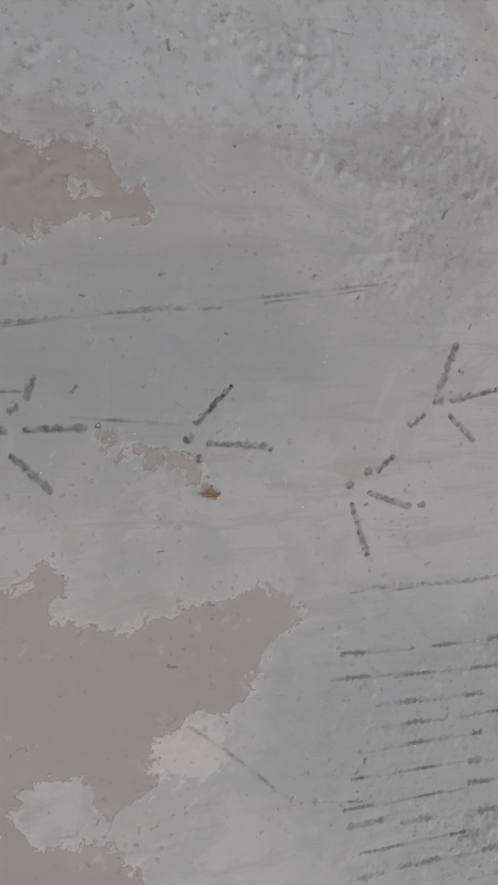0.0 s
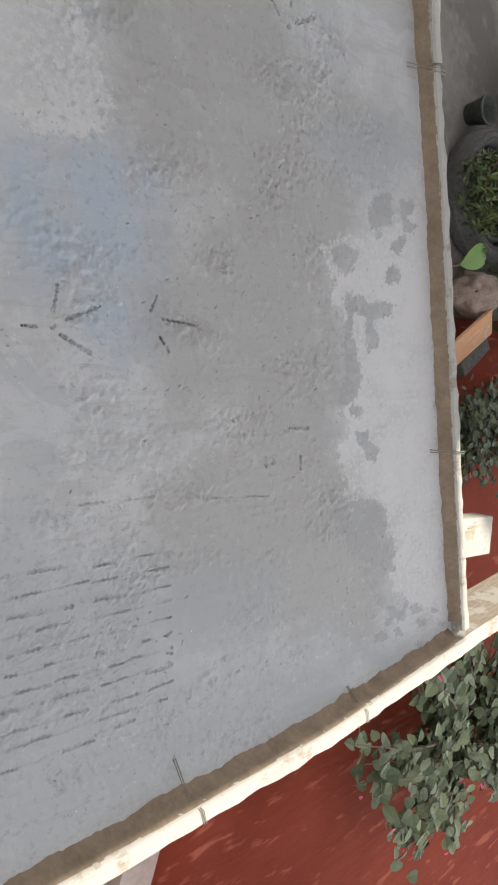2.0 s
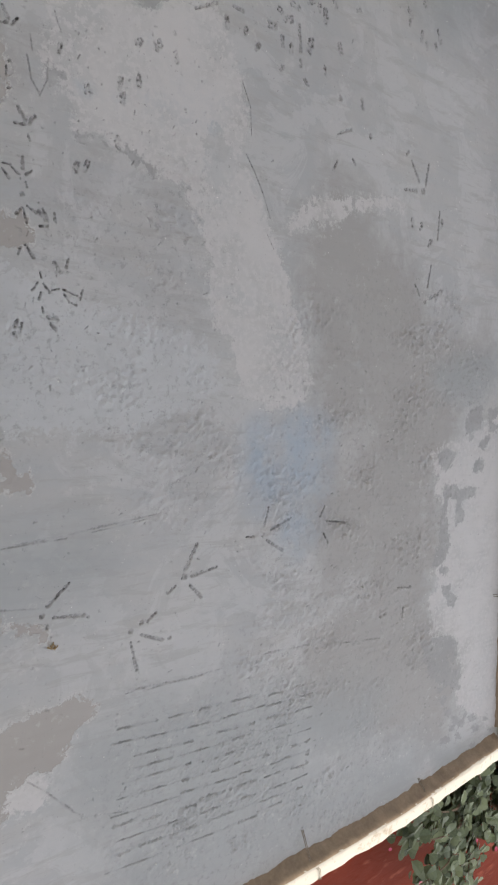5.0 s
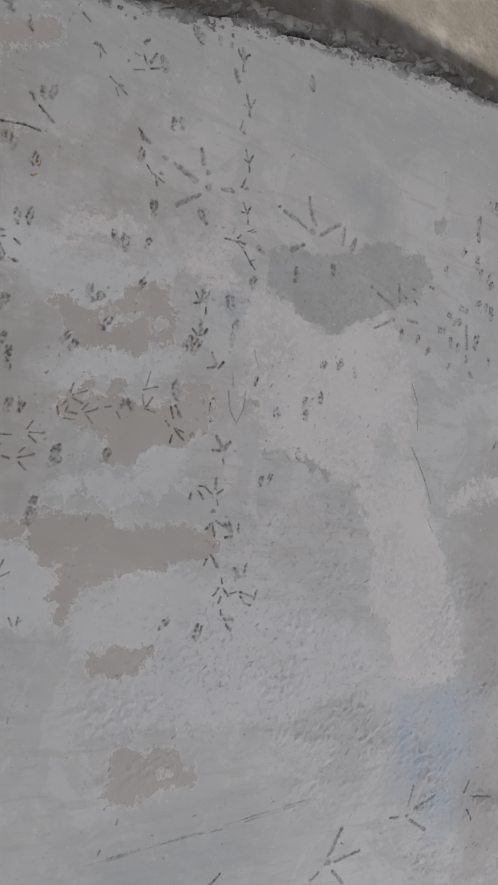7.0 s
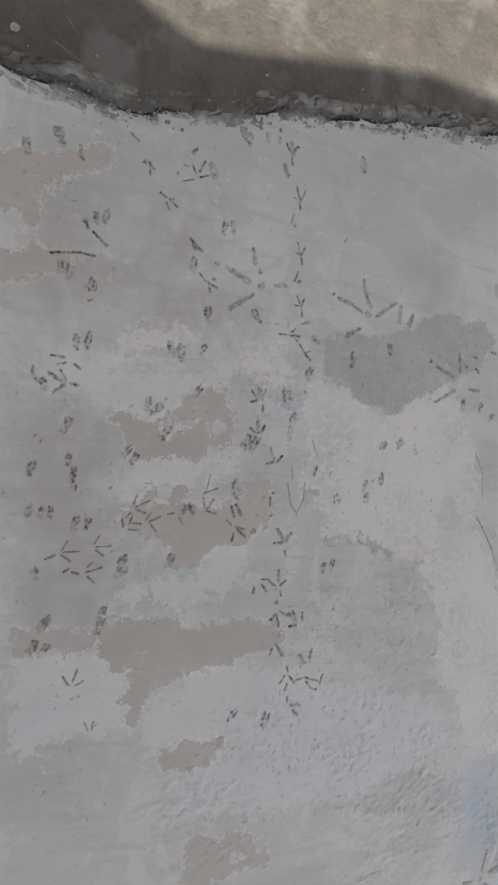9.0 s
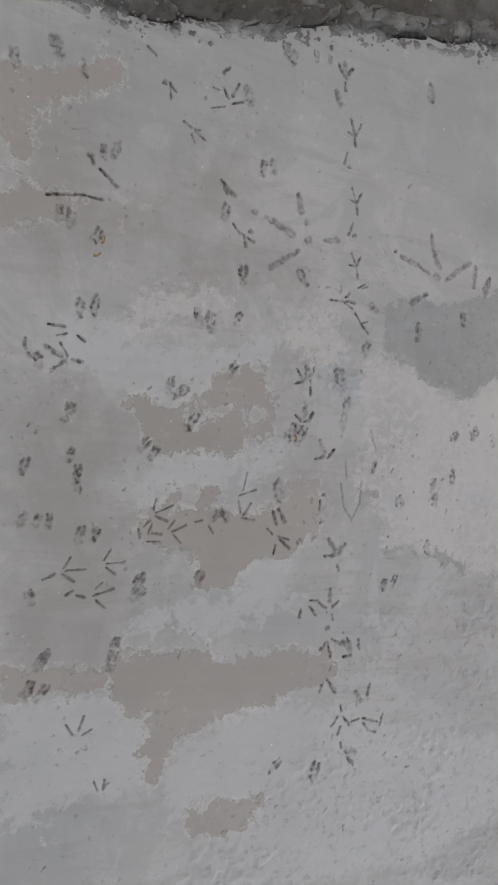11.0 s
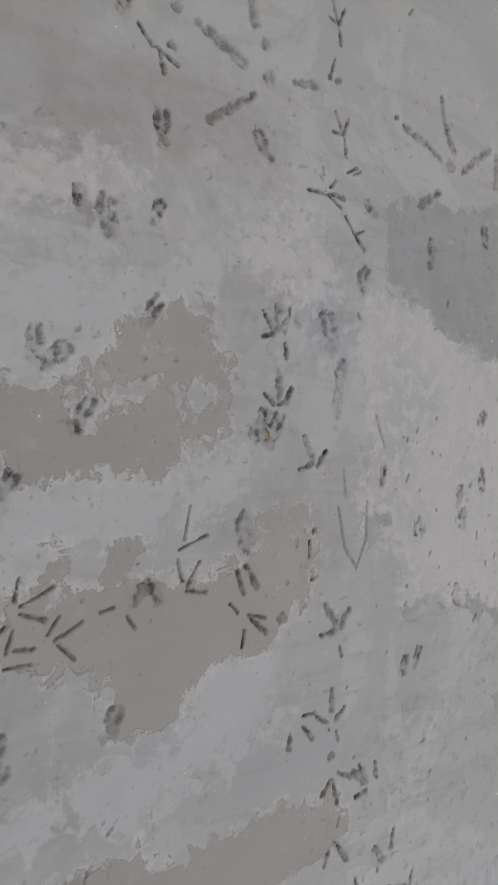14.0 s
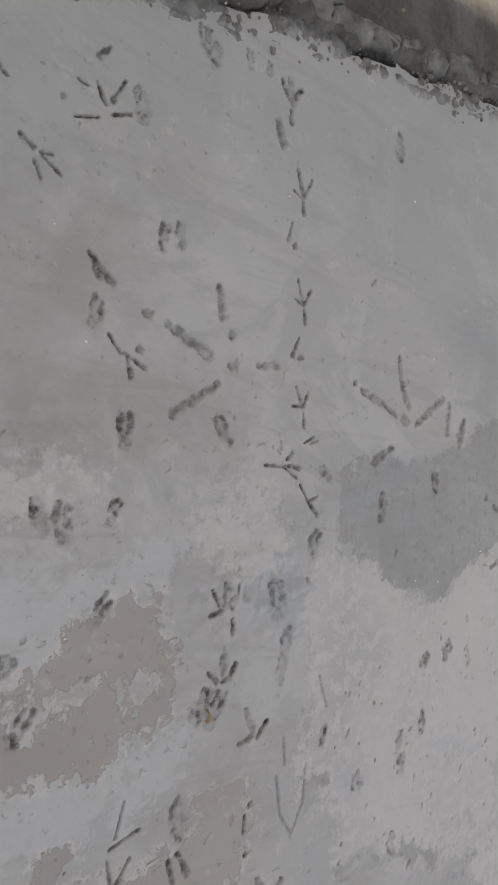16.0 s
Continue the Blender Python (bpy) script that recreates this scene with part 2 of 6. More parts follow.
def torn_material():
    """Broken mortar: slab grey on its clean side, browner towards the old floor, shade painted black in its splits."""
    m, nt, shader = material("torn_mortar")
    torn = node(nt, "ShaderNodeSeparateColor", {0: node(nt, "ShaderNodeAttribute", attribute_name="torn").outputs[0]})
    side, split, lift = torn.outputs
    a, b = grain(nt, 26.0, 9.0, 0.68, distortion=0.5), grain(nt, 120.0, 5.0, 0.65)
    clean = blend(nt, ramp(nt, a, 0.35, 0.65), (0.15, 0.153, 0.156), (0.285, 0.289, 0.292))
    dusty = blend(nt, ramp(nt, a, 0.38, 0.62), (0.075, 0.069, 0.062), (0.135, 0.127, 0.118))
    far = calc(nt, "ADD", side, calc(nt, "MULTIPLY", calc(nt, "SUBTRACT", grain(nt, 11.0, 8.0, 0.66), 0.5), 1.6))
    clean = blend(nt, ramp(nt, far, 0.08, 0.42), blend(nt, ramp(nt, a, 0.35, 0.65), (0.33, 0.334, 0.337), (0.41, 0.412, 0.414)), clean)
    colour = blend(nt, ramp(nt, far, 0.45, 0.8), clean, dusty)
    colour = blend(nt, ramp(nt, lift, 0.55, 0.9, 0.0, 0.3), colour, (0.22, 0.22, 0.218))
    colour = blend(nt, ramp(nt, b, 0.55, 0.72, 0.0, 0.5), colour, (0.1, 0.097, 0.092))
    # Near-black paints in the shade that the relief of the splits gives too weakly.
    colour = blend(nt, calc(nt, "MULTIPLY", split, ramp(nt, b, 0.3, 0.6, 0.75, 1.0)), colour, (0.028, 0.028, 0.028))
    nt.links.new(colour, shader.inputs["Base Color"])
    shader.inputs["Roughness"].default_value = 0.95
    shader.inputs["Specular IOR Level"].default_value = 0.2
    relief(nt, shader, calc(nt, "ADD", a, calc(nt, "MULTIPLY", b, 0.4)), 0.7, 0.006)
    return m


def leaf_material(name, dark, light):
    m, nt, shader = material(name)
    pick = node(nt, "ShaderNodeNewGeometry").outputs["Random Per Island"]
    colour = blend(nt, pick, dark, light)
    colour = blend(nt, ramp(nt, grain(nt, 60.0, 3.0), 0.5, 0.75, 0.0, 0.4), colour, light)
    nt.links.new(colour, shader.inputs["Base Color"])
    shader.inputs["Roughness"].default_value = 0.5
    shader.inputs["Specular IOR Level"].default_value = 0.35
    return m


CEMENT = slab_material()
OLD = simple("old_concrete", (0.056, 0.051, 0.046), (0.093, 0.088, 0.083), 12.0, 0.9, 0.9, 0.02, 10.0, spots=(0.112, 0.110, 0.107))
FRINGE = torn_material()
CRUMB = simple("mortar_crumb", (0.10, 0.10, 0.098), (0.26, 0.255, 0.245), 60.0, 0.95, 0.8, 0.004)
WOOD = wood_material("formwork_wood", (0.20, 0.165, 0.13), (0.31, 0.265, 0.215), 0.4)
CRUST = wood_material("crusted_wood", (0.22, 0.18, 0.14), (0.33, 0.31, 0.275), 0.8)
SANDY = simple("sandy_smear", (0.155, 0.115, 0.081), (0.255, 0.192, 0.138), 16.0, 0.9, 0.7, 0.006, 8.0)
PALE_WOOD = wood_material("pale_wood", (0.19, 0.155, 0.115), (0.36, 0.32, 0.26), 0.6)
WIRE = simple("tie_wire", (0.16, 0.13, 0.10), (0.30, 0.26, 0.21), 80.0, 0.5, 0.2, 0.001, metal=0.7)
RED = red_floor_material()
GROUND = simple("yard_ground", (0.11, 0.095, 0.08), (0.22, 0.19, 0.16), 3.0, 0.95, 0.6, 0.02, 8.0)
YARD = simple("yard_concrete", (0.125, 0.112, 0.10), (0.19, 0.172, 0.155), 4.0, 0.9, 0.5, 0.01, 8.0, spots=(0.10, 0.09, 0.08))
KERB = simple("kerb_plaster", (0.30, 0.21, 0.18), (0.42, 0.33, 0.29), 7.0, 0.85, 0.4, 0.006)
LEAF = leaf_material("bush_leaf", (0.050, 0.068, 0.030), (0.165, 0.195, 0.100))
LEAF_DARK = leaf_material("hedge_leaf", (0.02, 0.03, 0.015), (0.08, 0.095, 0.045))
LEAF_FERN = leaf_material("pot_leaf", (0.02, 0.038, 0.012), (0.11, 0.145, 0.045))
LEAF_BROAD = leaf_material("broad_leaf", (0.10, 0.19, 0.04), (0.15, 0.25, 0.06))
FLOWER = leaf_material("bract", (0.5, 0.06, 0.12), (0.6, 0.1, 0.18))
STEM = simple("stem", (0.09, 0.06, 0.035), (0.2, 0.14, 0.09), 40.0, 0.9)
RUBBER = simple("old_rubber", (0.035, 0.034, 0.033), (0.10, 0.098, 0.092), 30.0, 0.85, 0.5, 0.004)
BLACK = simple("black_plastic", (0.018, 0.017, 0.016), (0.045, 0.042, 0.04), 14.0, 0.55, 0.3, 0.003)
MOSS = simple("mossy_pot", (0.03, 0.036, 0.03), (0.085, 0.095, 0.08), 25.0, 0.9, 0.6, 0.006)
SOIL = simple("soil", (0.035, 0.025, 0.018), (0.09, 0.065, 0.045), 30.0, 1.0, 0.9, 0.02)
ORANGE = wood_material("orange_board", (0.42, 0.20, 0.10), (0.58, 0.32, 0.18), 0.1)
PAINT = simple("chipped_paint", (0.58, 0.56, 0.52), (0.76, 0.74, 0.69), 25.0, 0.6, 0.4, 0.002, spots=(0.16, 0.14, 0.12))
GRIME = simple("cement_grime", (0.04, 0.036, 0.032), (0.11, 0.10, 0.09), 45.0, 0.9, 0.7, 0.003)
RUST = simple("rusty_steel", (0.035, 0.028, 0.024), (0.105, 0.075, 0.055), 40.0, 0.7, 0.5, 0.002, metal=0.2)
STONE = simple("rubble_stone", (0.16, 0.135, 0.105), (0.31, 0.275, 0.23), 14.0, 0.9, 0.8, 0.012)
SACK = simple("brown_sack", (0.16, 0.11, 0.09), (0.33, 0.25, 0.21), 18.0, 0.8, 0.6, 0.01)
SHADE = simple("shade_sheet", (0.22, 0.2, 0.18), (0.32, 0.3, 0.27), 3.0, 0.8)
LITTER = simple("straw", (0.24, 0.155, 0.075), (0.38, 0.28, 0.15), 60.0, 0.8)
TWIG = simple("dry_twig", (0.05, 0.043, 0.037), (0.15, 0.13, 0.11), 60.0, 0.9)
PLASTER = simple("blocker_plaster", (0.42, 0.39, 0.35), (0.52, 0.49, 0.45), 3.0, 0.9)
GRIT = simple("white_grit", (0.6, 0.58, 0.55), (0.8, 0.78, 0.75), 90.0, 0.6)

# ---- builders ----


def mesh_object(name, bm, mat, parent=None, label="", smooth=True):
    data = bpy.data.meshes.new(name)
    bm.to_mesh(data)
    bm.free()
    data.materials.append(mat)
    if smooth:
        data.shade_smooth()
    ob = new(name, data)
    if parent is not None:
        ob.parent = parent
    if label:
        ob["label"] = label
    return ob


def part(name, bm, mat, parent, label="", smooth=False):
    return mesh_object(name, bm, mat, parent, label, smooth)


def thing(name, label, category, group="", kind=""):
    return tagged(new(name), label, category, group, kind)


def box(bm, low, high, bevel=0.0):
    made = bmesh.ops.create_cube(bm, size=1.0)["verts"]
    mid = [(a + b) / 2 for a, b in zip(low, high)]
    size = [b - a for a, b in zip(low, high)]
    for v in made:
        v.co = Vector([m + c * s for m, c, s in zip(mid, v.co, size)])
    if bevel:
        edges = {e for v in made for e in v.link_edges}
        bmesh.ops.bevel(bm, geom=list(edges), offset=bevel, segments=2, profile=0.6, affect="EDGES")
    return bm


def tube_mesh(points, radius, sides=8, closed_ends=True, taper=1.0):
    """A round bar along points."""
    bm = bmesh.new()
    rings = []
    for k, p in enumerate(points):
        p = Vector(p)
        a = Vector(points[max(k - 1, 0)])
        b = Vector(points[min(k + 1, len(points) - 1)])
        q = (b - a).to_track_quat("Z", "Y")
        r = radius * (1 + (taper - 1) * k / max(len(points) - 1, 1))
        rings.append([bm.verts.new(p + q @ Vector((r * math.cos(i * math.tau / sides), r * math.sin(i * math.tau / sides), 0))) for i in range(sides)])
    for lo, hi in zip(rings, rings[1:]):
        for i in range(sides):
            bm.faces.new((lo[i], lo[(i + 1) % sides], hi[(i + 1) % sides], hi[i]))
    if closed_ends:
        bm.faces.new(rings[0][::-1])
        bm.faces.new(rings[-1])
    return bm


def lathe(bm, profile, sides=32):
    rings = [[bm.verts.new((r * math.cos(i * math.tau / sides), r * math.sin(i * math.tau / sides), z)) for i in range(sides)] for r, z in profile]
    for lo, hi in zip(rings, rings[1:]):
        for i in range(sides):
            bm.faces.new((lo[i], lo[(i + 1) % sides], hi[(i + 1) % sides], hi[i]))
    return bm


def pieces(name, verts, faces, mat, parent=None, label="", smooth=False):
    data = bpy.data.meshes.new(name)
    data.from_pydata(verts, [], faces)
    data.materials.append(mat)
    if smooth:
        data.shade_smooth()
    ob = new(name, data)
    if parent is not None:
        ob.parent = parent
    if label:
        ob["label"] = label
    return ob


# ---- the cement floor, with its prints ----
# Inner lines of the form boards, and the broken line against the old concrete.


def right_edge(y):
    return float(np.interp(y, (-0.9, -0.78, 0.09, 0.64, 1.31, 2.6), (2.36, 2.343, 2.237, 2.169, 2.066, 1.87)))


def front_edge(x):
    return float(np.interp(x, (-2.2, 0.57, 1.2, 1.67, 2.35, 3.1), (-0.95, -0.927, -0.903, -0.885, -0.812, -0.74)))


def crack_line(x):
    base = np.interp(x, (-2.2, -0.54, -0.32, -0.08, 0.05, 0.36, 0.69, 1.14, 1.27, 1.39, 1.6, 2.2), (1.93, 1.898, 1.885, 1.94, 1.99, 2.06, 2.125, 2.165, 2.187, 2.146, 2.13, 2.1))
    return float(base) + 0.012 * noise.noise((x * 9, 3.1, 0)) + 0.006 * noise.noise((x * 31, 7.7, 0))


PATCHES = {"beige": [], "pale": [], "blue": [], "damp_shade": [], "rough": [], "brown": [], "slate": [], "film": []}
BLOTS = {kind: [] for kind in PATCHES}
RAGGED = {"beige": 0.028, "pale": 0.03, "blue": 0.022, "damp_shade": 0.02, "rough": 0.08, "brown": 0.1, "slate": 0.07, "film": 0.05}
SOFT = {"beige": 0.06, "pale": 0.042, "blue": 0.055, "damp_shade": 0.03, "rough": 0.12, "brown": 0.12, "slate": 0.16, "film": 0.1}


def patch(kind, x0, y0, x1, y1, r):
    """A stain or painted shade on the cement: round-ended, from one place to another."""
    PATCHES[kind].append((x0, y0, x1, y1, r))


def blot(kind, *outline):
    """A stain or painted shade with an outline of its own."""
    BLOTS[kind].append((outline, False))


def hole(kind, *outline):
    """A clean island left inside a stain."""
    BLOTS[kind].append((outline, True))


def within(px, py, outline):
    """How far the points lie inside an outline, in metres; below zero outside."""
    far, inside = np.full_like(px, 9.0), np.zeros(px.shape, bool)
    for (x0, y0), (x1, y1) in zip(outline, outline[1:] + outline[:1]):
        far = np.minimum(far, capsule(px, py, x0, y0, x1, y1)[0])
        if y0 != y1:
            inside ^= ((y0 > py) != (y1 > py)) & (px < x0 + (py - y0) * (x1 - x0) / (y1 - y0))
    return np.where(inside, far, -far)


def capsule(px, py, x0, y0, x1, y1):
    dx, dy = x1 - x0, y1 - y0
    along = np.clip(((px - x0) * dx + (py - y0) * dy) / max(dx * dx + dy * dy, 1e-9), 0, 1)
    return np.hypot(px - x0 - along * dx, py - y0 - along * dy), along


def fields(px, py):
    out = {}
    for kind, some in PATCHES.items():
        v = np.zeros_like(px)
        for x0, y0, x1, y1, r in some:
            d, _ = capsule(px, py, x0, y0, x1, y1)
            v = np.maximum(v, np.clip(0.5 + (r - d) / (2 * SOFT[kind]), 0, 1))
        for outline, clean in BLOTS[kind]:
            xs, ys = [p[0] for p in outline], [p[1] for p in outline]
            reach = 2 * RAGGED[kind]
            near = np.nonzero((px > min(xs) - reach) & (px < max(xs) + reach) & (py > min(ys) - reach) & (py < max(ys) + reach))[0]
            if len(near):
                f = np.clip(0.5 + within(px[near], py[near], outline) / (2 * RAGGED[kind]), 0, 1)
                v[near] = np.minimum(v[near], 1 - f) if clean else np.maximum(v[near], f)
        out[kind] = v
    return out


MARKS = []


def toe(x0, y0, x1, y1, w):
    return (x0, y0, x1, y1, w / 2)


def dab(x, y, r):
    return (x, y, x + 0.3 * r, y + 0.2 * r, r * 0.62)


def mark(name, *strokes, deep=0.0034, darkness=1.0, beads=0.10):
    """A print pressed into the wet cement: its strokes."""
    if name == "crack":
        deep, darkness, beads = 0.004, 1.0, 0.0
    if name == "slide_mark":
        deep, darkness = 0.002, 0.35
    if name == "trowel_line":
        deep, darkness, beads = 0.0022, 0.4, 0.2
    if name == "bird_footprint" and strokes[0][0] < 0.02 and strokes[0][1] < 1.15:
        darkness = 0.62
    MARKS.append((name, strokes, deep, darkness, beads))


def paw(x, y, heading, size):
    """A cat's paw: a broad pad and four toes round its front."""
    a = radians(heading)
    rnd = random.Random(int(1000 * (x + 7 * y)))
    strokes = []
    ux, uy = math.cos(a), math.sin(a)

    def place(f, s):
        return x + size * (f * ux - s * uy), y + size * (f * uy + s * ux)

    long = rnd.uniform(0.85, 1.2)
    p, q = place(-0.3 * long, rnd.uniform(-0.05, 0.05)), place(0.18 * long, rnd.uniform(-0.05, 0.05))
    MARKS.append(("paw_print", [(*p, *q, size * rnd.uniform(0.21, 0.27))], 0.0016, rnd.uniform(0.2, 0.4), 0.08))
    for side in rnd.choice(((-1, 1), (-1, 1), (-1, 0, 1), (1,))):
        p = place(rnd.uniform(0.0, 0.12), side * rnd.uniform(0.12, 0.18))
        q = place(rnd.uniform(0.3, 0.46) * long, side * rnd.uniform(0.09, 0.15))
        strokes.append((*p, *q, size * rnd.uniform(0.095, 0.14)))
    if rnd.random() < 0.7:
        p, q = place(-0.38 * long, -0.1), place(-0.22 * long, 0.06)
        strokes.append((*p, *q, size * rnd.uniform(0.07, 0.11)))
    MARKS.append(("paw_print", strokes, rnd.uniform(0.0024, 0.0036), rnd.uniform(0.6, 1.0), 0.12))


def nicks(count, x0, y0, x1, y1, slope, seed):
    """Little pits and dashes left by the float."""
    rnd = random.Random(seed)
    strokes = []
    for _ in range(count):
        x, y = rnd.uniform(x0, x1), rnd.uniform(y0, y1)
        a = radians(slope + rnd.gauss(0, 28))
        long = rnd.choice((0.001, 0.002, 0.004, 0.006, 0.010))
        strokes.append((x, y, x + long * math.cos(a), y + long * math.sin(a), rnd.uniform(0.0009, 0.0024)))
    MARKS.append(("float_nicks", strokes, 0.002, 0.42, 0.3))


def comb(x0, y0, x1, y1, gap, count, seed):
    """Parallel broken ridges where a coarse broom was drawn over the cement."""
    rnd = random.Random(seed)
    for k in range(count):
        strokes = []
        t = rnd.uniform(0, 0.12)
        while t < 1:
            n = min(t + rnd.uniform(0.08, 0.3), 1.0)
            jit = rnd.gauss(0, 0.003)
            oy = k * gap
            strokes.append((x0 + (x1 - x0) * t, y0 + (y1 - y0) * t + oy + jit, x0 + (x1 - x0) * n, y0 + (y1 - y0) * n + oy + jit + rnd.gauss(0, 0.003), rnd.uniform(0.0022, 0.0042)))
            t = n + rnd.uniform(-0.02, 0.09)
        MARKS.append(("broom_line", strokes, 0.0046, 0.22, 0.3))


blot("slate", (0.399, 1.751), (0.429, 1.775), (0.498, 1.802), (0.544, 1.823), (0.594, 1.732), (0.572, 1.650), (0.519, 1.641), (0.499, 1.678), (0.439, 1.698))
blot("slate", (0.262, 1.999), (0.340, 2.051), (0.532, 2.144), (0.549, 2.009), (0.346, 1.905), (0.283, 1.926))
# Shadow rim under the pale skim's lower border, painted as a thin dark line.
blot("damp_shade", (0.285, 1.054), (0.303, 1.052), (0.329, 1.063), (0.356, 1.064), (0.380, 1.043), (0.409, 1.051), (0.434, 1.052), (0.459, 1.042), (0.496, 1.027), (0.497, 1.016), (0.454, 1.032), (0.416, 1.040), (0.381, 1.033), (0.351, 1.052), (0.329, 1.053), (0.303, 1.042), (0.283, 1.044))
blot("damp_shade", (0.217, 1.166), (0.240, 1.172), (0.265, 1.171), (0.264, 1.148), (0.243, 1.133), (0.224, 1.128))
blot("blue", (0.121, 1.366), (0.141, 1.373), (0.162, 1.363), (0.157, 1.348), (0.133, 1.348))
blot("blue", (0.448, 1.305), (0.479, 1.312), (0.508, 1.300), (0.500, 1.283), (0.465, 1.284))
blot("blue", (0.537, 1.222), (0.584, 1.230), (0.629, 1.210), (0.618, 1.186), (0.562, 1.191))
blot("blue", (0.286, 1.154), (0.308, 1.157), (0.329, 1.145), (0.324, 1.132), (0.299, 1.136))
blot("blue", (0.438, 1.187), (0.468, 1.192), (0.496, 1.178), (0.489, 1.162), (0.454, 1.166))
blot("blue", (0.372, 1.164), (0.389, 1.167), (0.406, 1.158), (0.401, 1.149), (0.382, 1.151))
blot("blue", (0.090, 1.437), (0.104, 1.444), (0.119, 1.437), (0.115, 1.426), (0.098, 1.425))
blot("blue", (0.128, 1.406), (0.142, 1.412), (0.155, 1.405), (0.152, 1.395), (0.136, 1.395))
blot("blue", (0.305, 1.532), (0.335, 1.545), (0.365, 1.536), (0.358, 1.516), (0.322, 1.512))
blot("blue", (0.246, 1.491), (0.274, 1.503), (0.301, 1.493), (0.295, 1.474), (0.262, 1.471))
blot("blue", (0.340, 1.470), (0.367, 1.481), (0.393, 1.472), (0.386, 1.455), (0.355, 1.453))
blot("beige", (-0.263, 1.275), (-0.232, 1.288), (-0.187, 1.271), (-0.144, 1.286), (-0.104, 1.311), (-0.093, 1.337), (-0.066, 1.350), (-0.037, 1.361), (-0.005, 1.363), (0.002, 1.324), (0.019, 1.312), (0.030, 1.258), (0.010, 1.244), (-0.023, 1.241), (-0.042, 1.221), (-0.068, 1.209), (-0.115, 1.210), (-0.154, 1.201), (-0.189, 1.206), (-0.213, 1.222), (-0.225, 1.243), (-0.231, 1.263))
hole("beige", (-0.153, 1.263), (-0.133, 1.277), (-0.097, 1.283), (-0.070, 1.291), (-0.075, 1.271), (-0.109, 1.251), (-0.139, 1.248))
hole("beige", (-0.044, 1.278), (-0.008, 1.296), (0.005, 1.280), (-0.026, 1.264))
blot("beige", (0.052, 1.177), (0.121, 1.183), (0.135, 1.144), (0.133, 1.087), (0.112, 1.065), (0.091, 1.044), (0.069, 1.033), (0.002, 1.031), (-0.016, 1.001), (-0.025, 0.981), (-0.056, 0.973), (-0.093, 0.976), (-0.097, 1.014), (-0.111, 1.042), (-0.146, 1.043), (-0.184, 1.049), (-0.207, 1.062), (-0.205, 1.086), (-0.182, 1.101), (-0.153, 1.107), (-0.158, 1.145), (-0.146, 1.145), (-0.137, 1.118), (-0.108, 1.110), (-0.092, 1.144), (-0.074, 1.146), (-0.073, 1.121), (-0.029, 1.109), (0.014, 1.112), (0.047, 1.123), (0.061, 1.150))
blot("beige", (-0.210, 0.867), (-0.137, 0.870), (-0.095, 0.862), (-0.053, 0.859), (-0.014, 0.846), (0.023, 0.856), (0.078, 0.863), (0.179, 0.865), (0.201, 0.820), (0.181, 0.797), (0.133, 0.799), (0.100, 0.784), (0.078, 0.768), (0.023, 0.764), (-0.050, 0.741), (-0.090, 0.724), (-0.108, 0.706), (-0.116, 0.683), (-0.127, 0.650), (-0.138, 0.632), (-0.152, 0.648), (-0.150, 0.681), (-0.171, 0.692), (-0.156, 0.729), (-0.153, 0.765), (-0.184, 0.767), (-0.210, 0.789), (-0.232, 0.813), (-0.264, 0.811), (-0.368, 0.797), (-0.393, 0.798), (-0.397, 0.838), (-0.348, 0.849), (-0.296, 0.854), (-0.239, 0.836))
blot("beige", (-0.064, 0.590), (-0.023, 0.600), (0.020, 0.604), (0.064, 0.606), (0.089, 0.588), (0.068, 0.570), (0.048, 0.547), (0.010, 0.547), (-0.015, 0.530), (-0.048, 0.539), (-0.067, 0.566))
blot("beige", (-0.465, 1.753), (-0.401, 1.775), (-0.325, 1.801), (-0.317, 1.772), (-0.372, 1.746), (-0.404, 1.725), (-0.435, 1.699), (-0.449, 1.670), (-0.437, 1.639), (-0.439, 1.613), (-0.459, 1.608), (-0.476, 1.621), (-0.480, 1.661), (-0.467, 1.686), (-0.458, 1.722))
blot("beige", (-0.567, 1.726), (-0.448, 1.758), (-0.439, 1.675), (-0.476, 1.628), (-0.497, 1.629), (-0.554, 1.605))
blot("beige", (-0.548, 1.549), (-0.489, 1.556), (-0.430, 1.590), (-0.386, 1.578), (-0.352, 1.574), (-0.393, 1.549), (-0.483, 1.504), (-0.542, 1.493))
blot("beige", (0.008, 0.367), (0.031, 0.388), (0.075, 0.375), (0.102, 0.353), (0.120, 0.381), (0.167, 0.374), (0.197, 0.332), (0.226, 0.321), (0.207, 0.299), (0.152, 0.296), (0.106, 0.291), (0.075, 0.272), (0.044, 0.270), (0.018, 0.295), (0.035, 0.328))
blot("beige", (0.057, 0.382), (0.083, 0.379), (0.105, 0.361), (0.122, 0.369), (0.139, 0.376), (0.163, 0.375), (0.183, 0.369), (0.193, 0.345), (0.199, 0.328), (0.217, 0.323), (0.228, 0.327), (0.233, 0.310), (0.223, 0.292), (0.213, 0.291), (0.199, 0.300), (0.181, 0.292), (0.126, 0.288), (0.099, 0.276), (0.085, 0.265), (0.075, 0.267), (0.053, 0.277))
hole("beige", (0.127, 0.333), (0.144, 0.344), (0.165, 0.332), (0.171, 0.319), (0.147, 0.312), (0.130, 0.319))
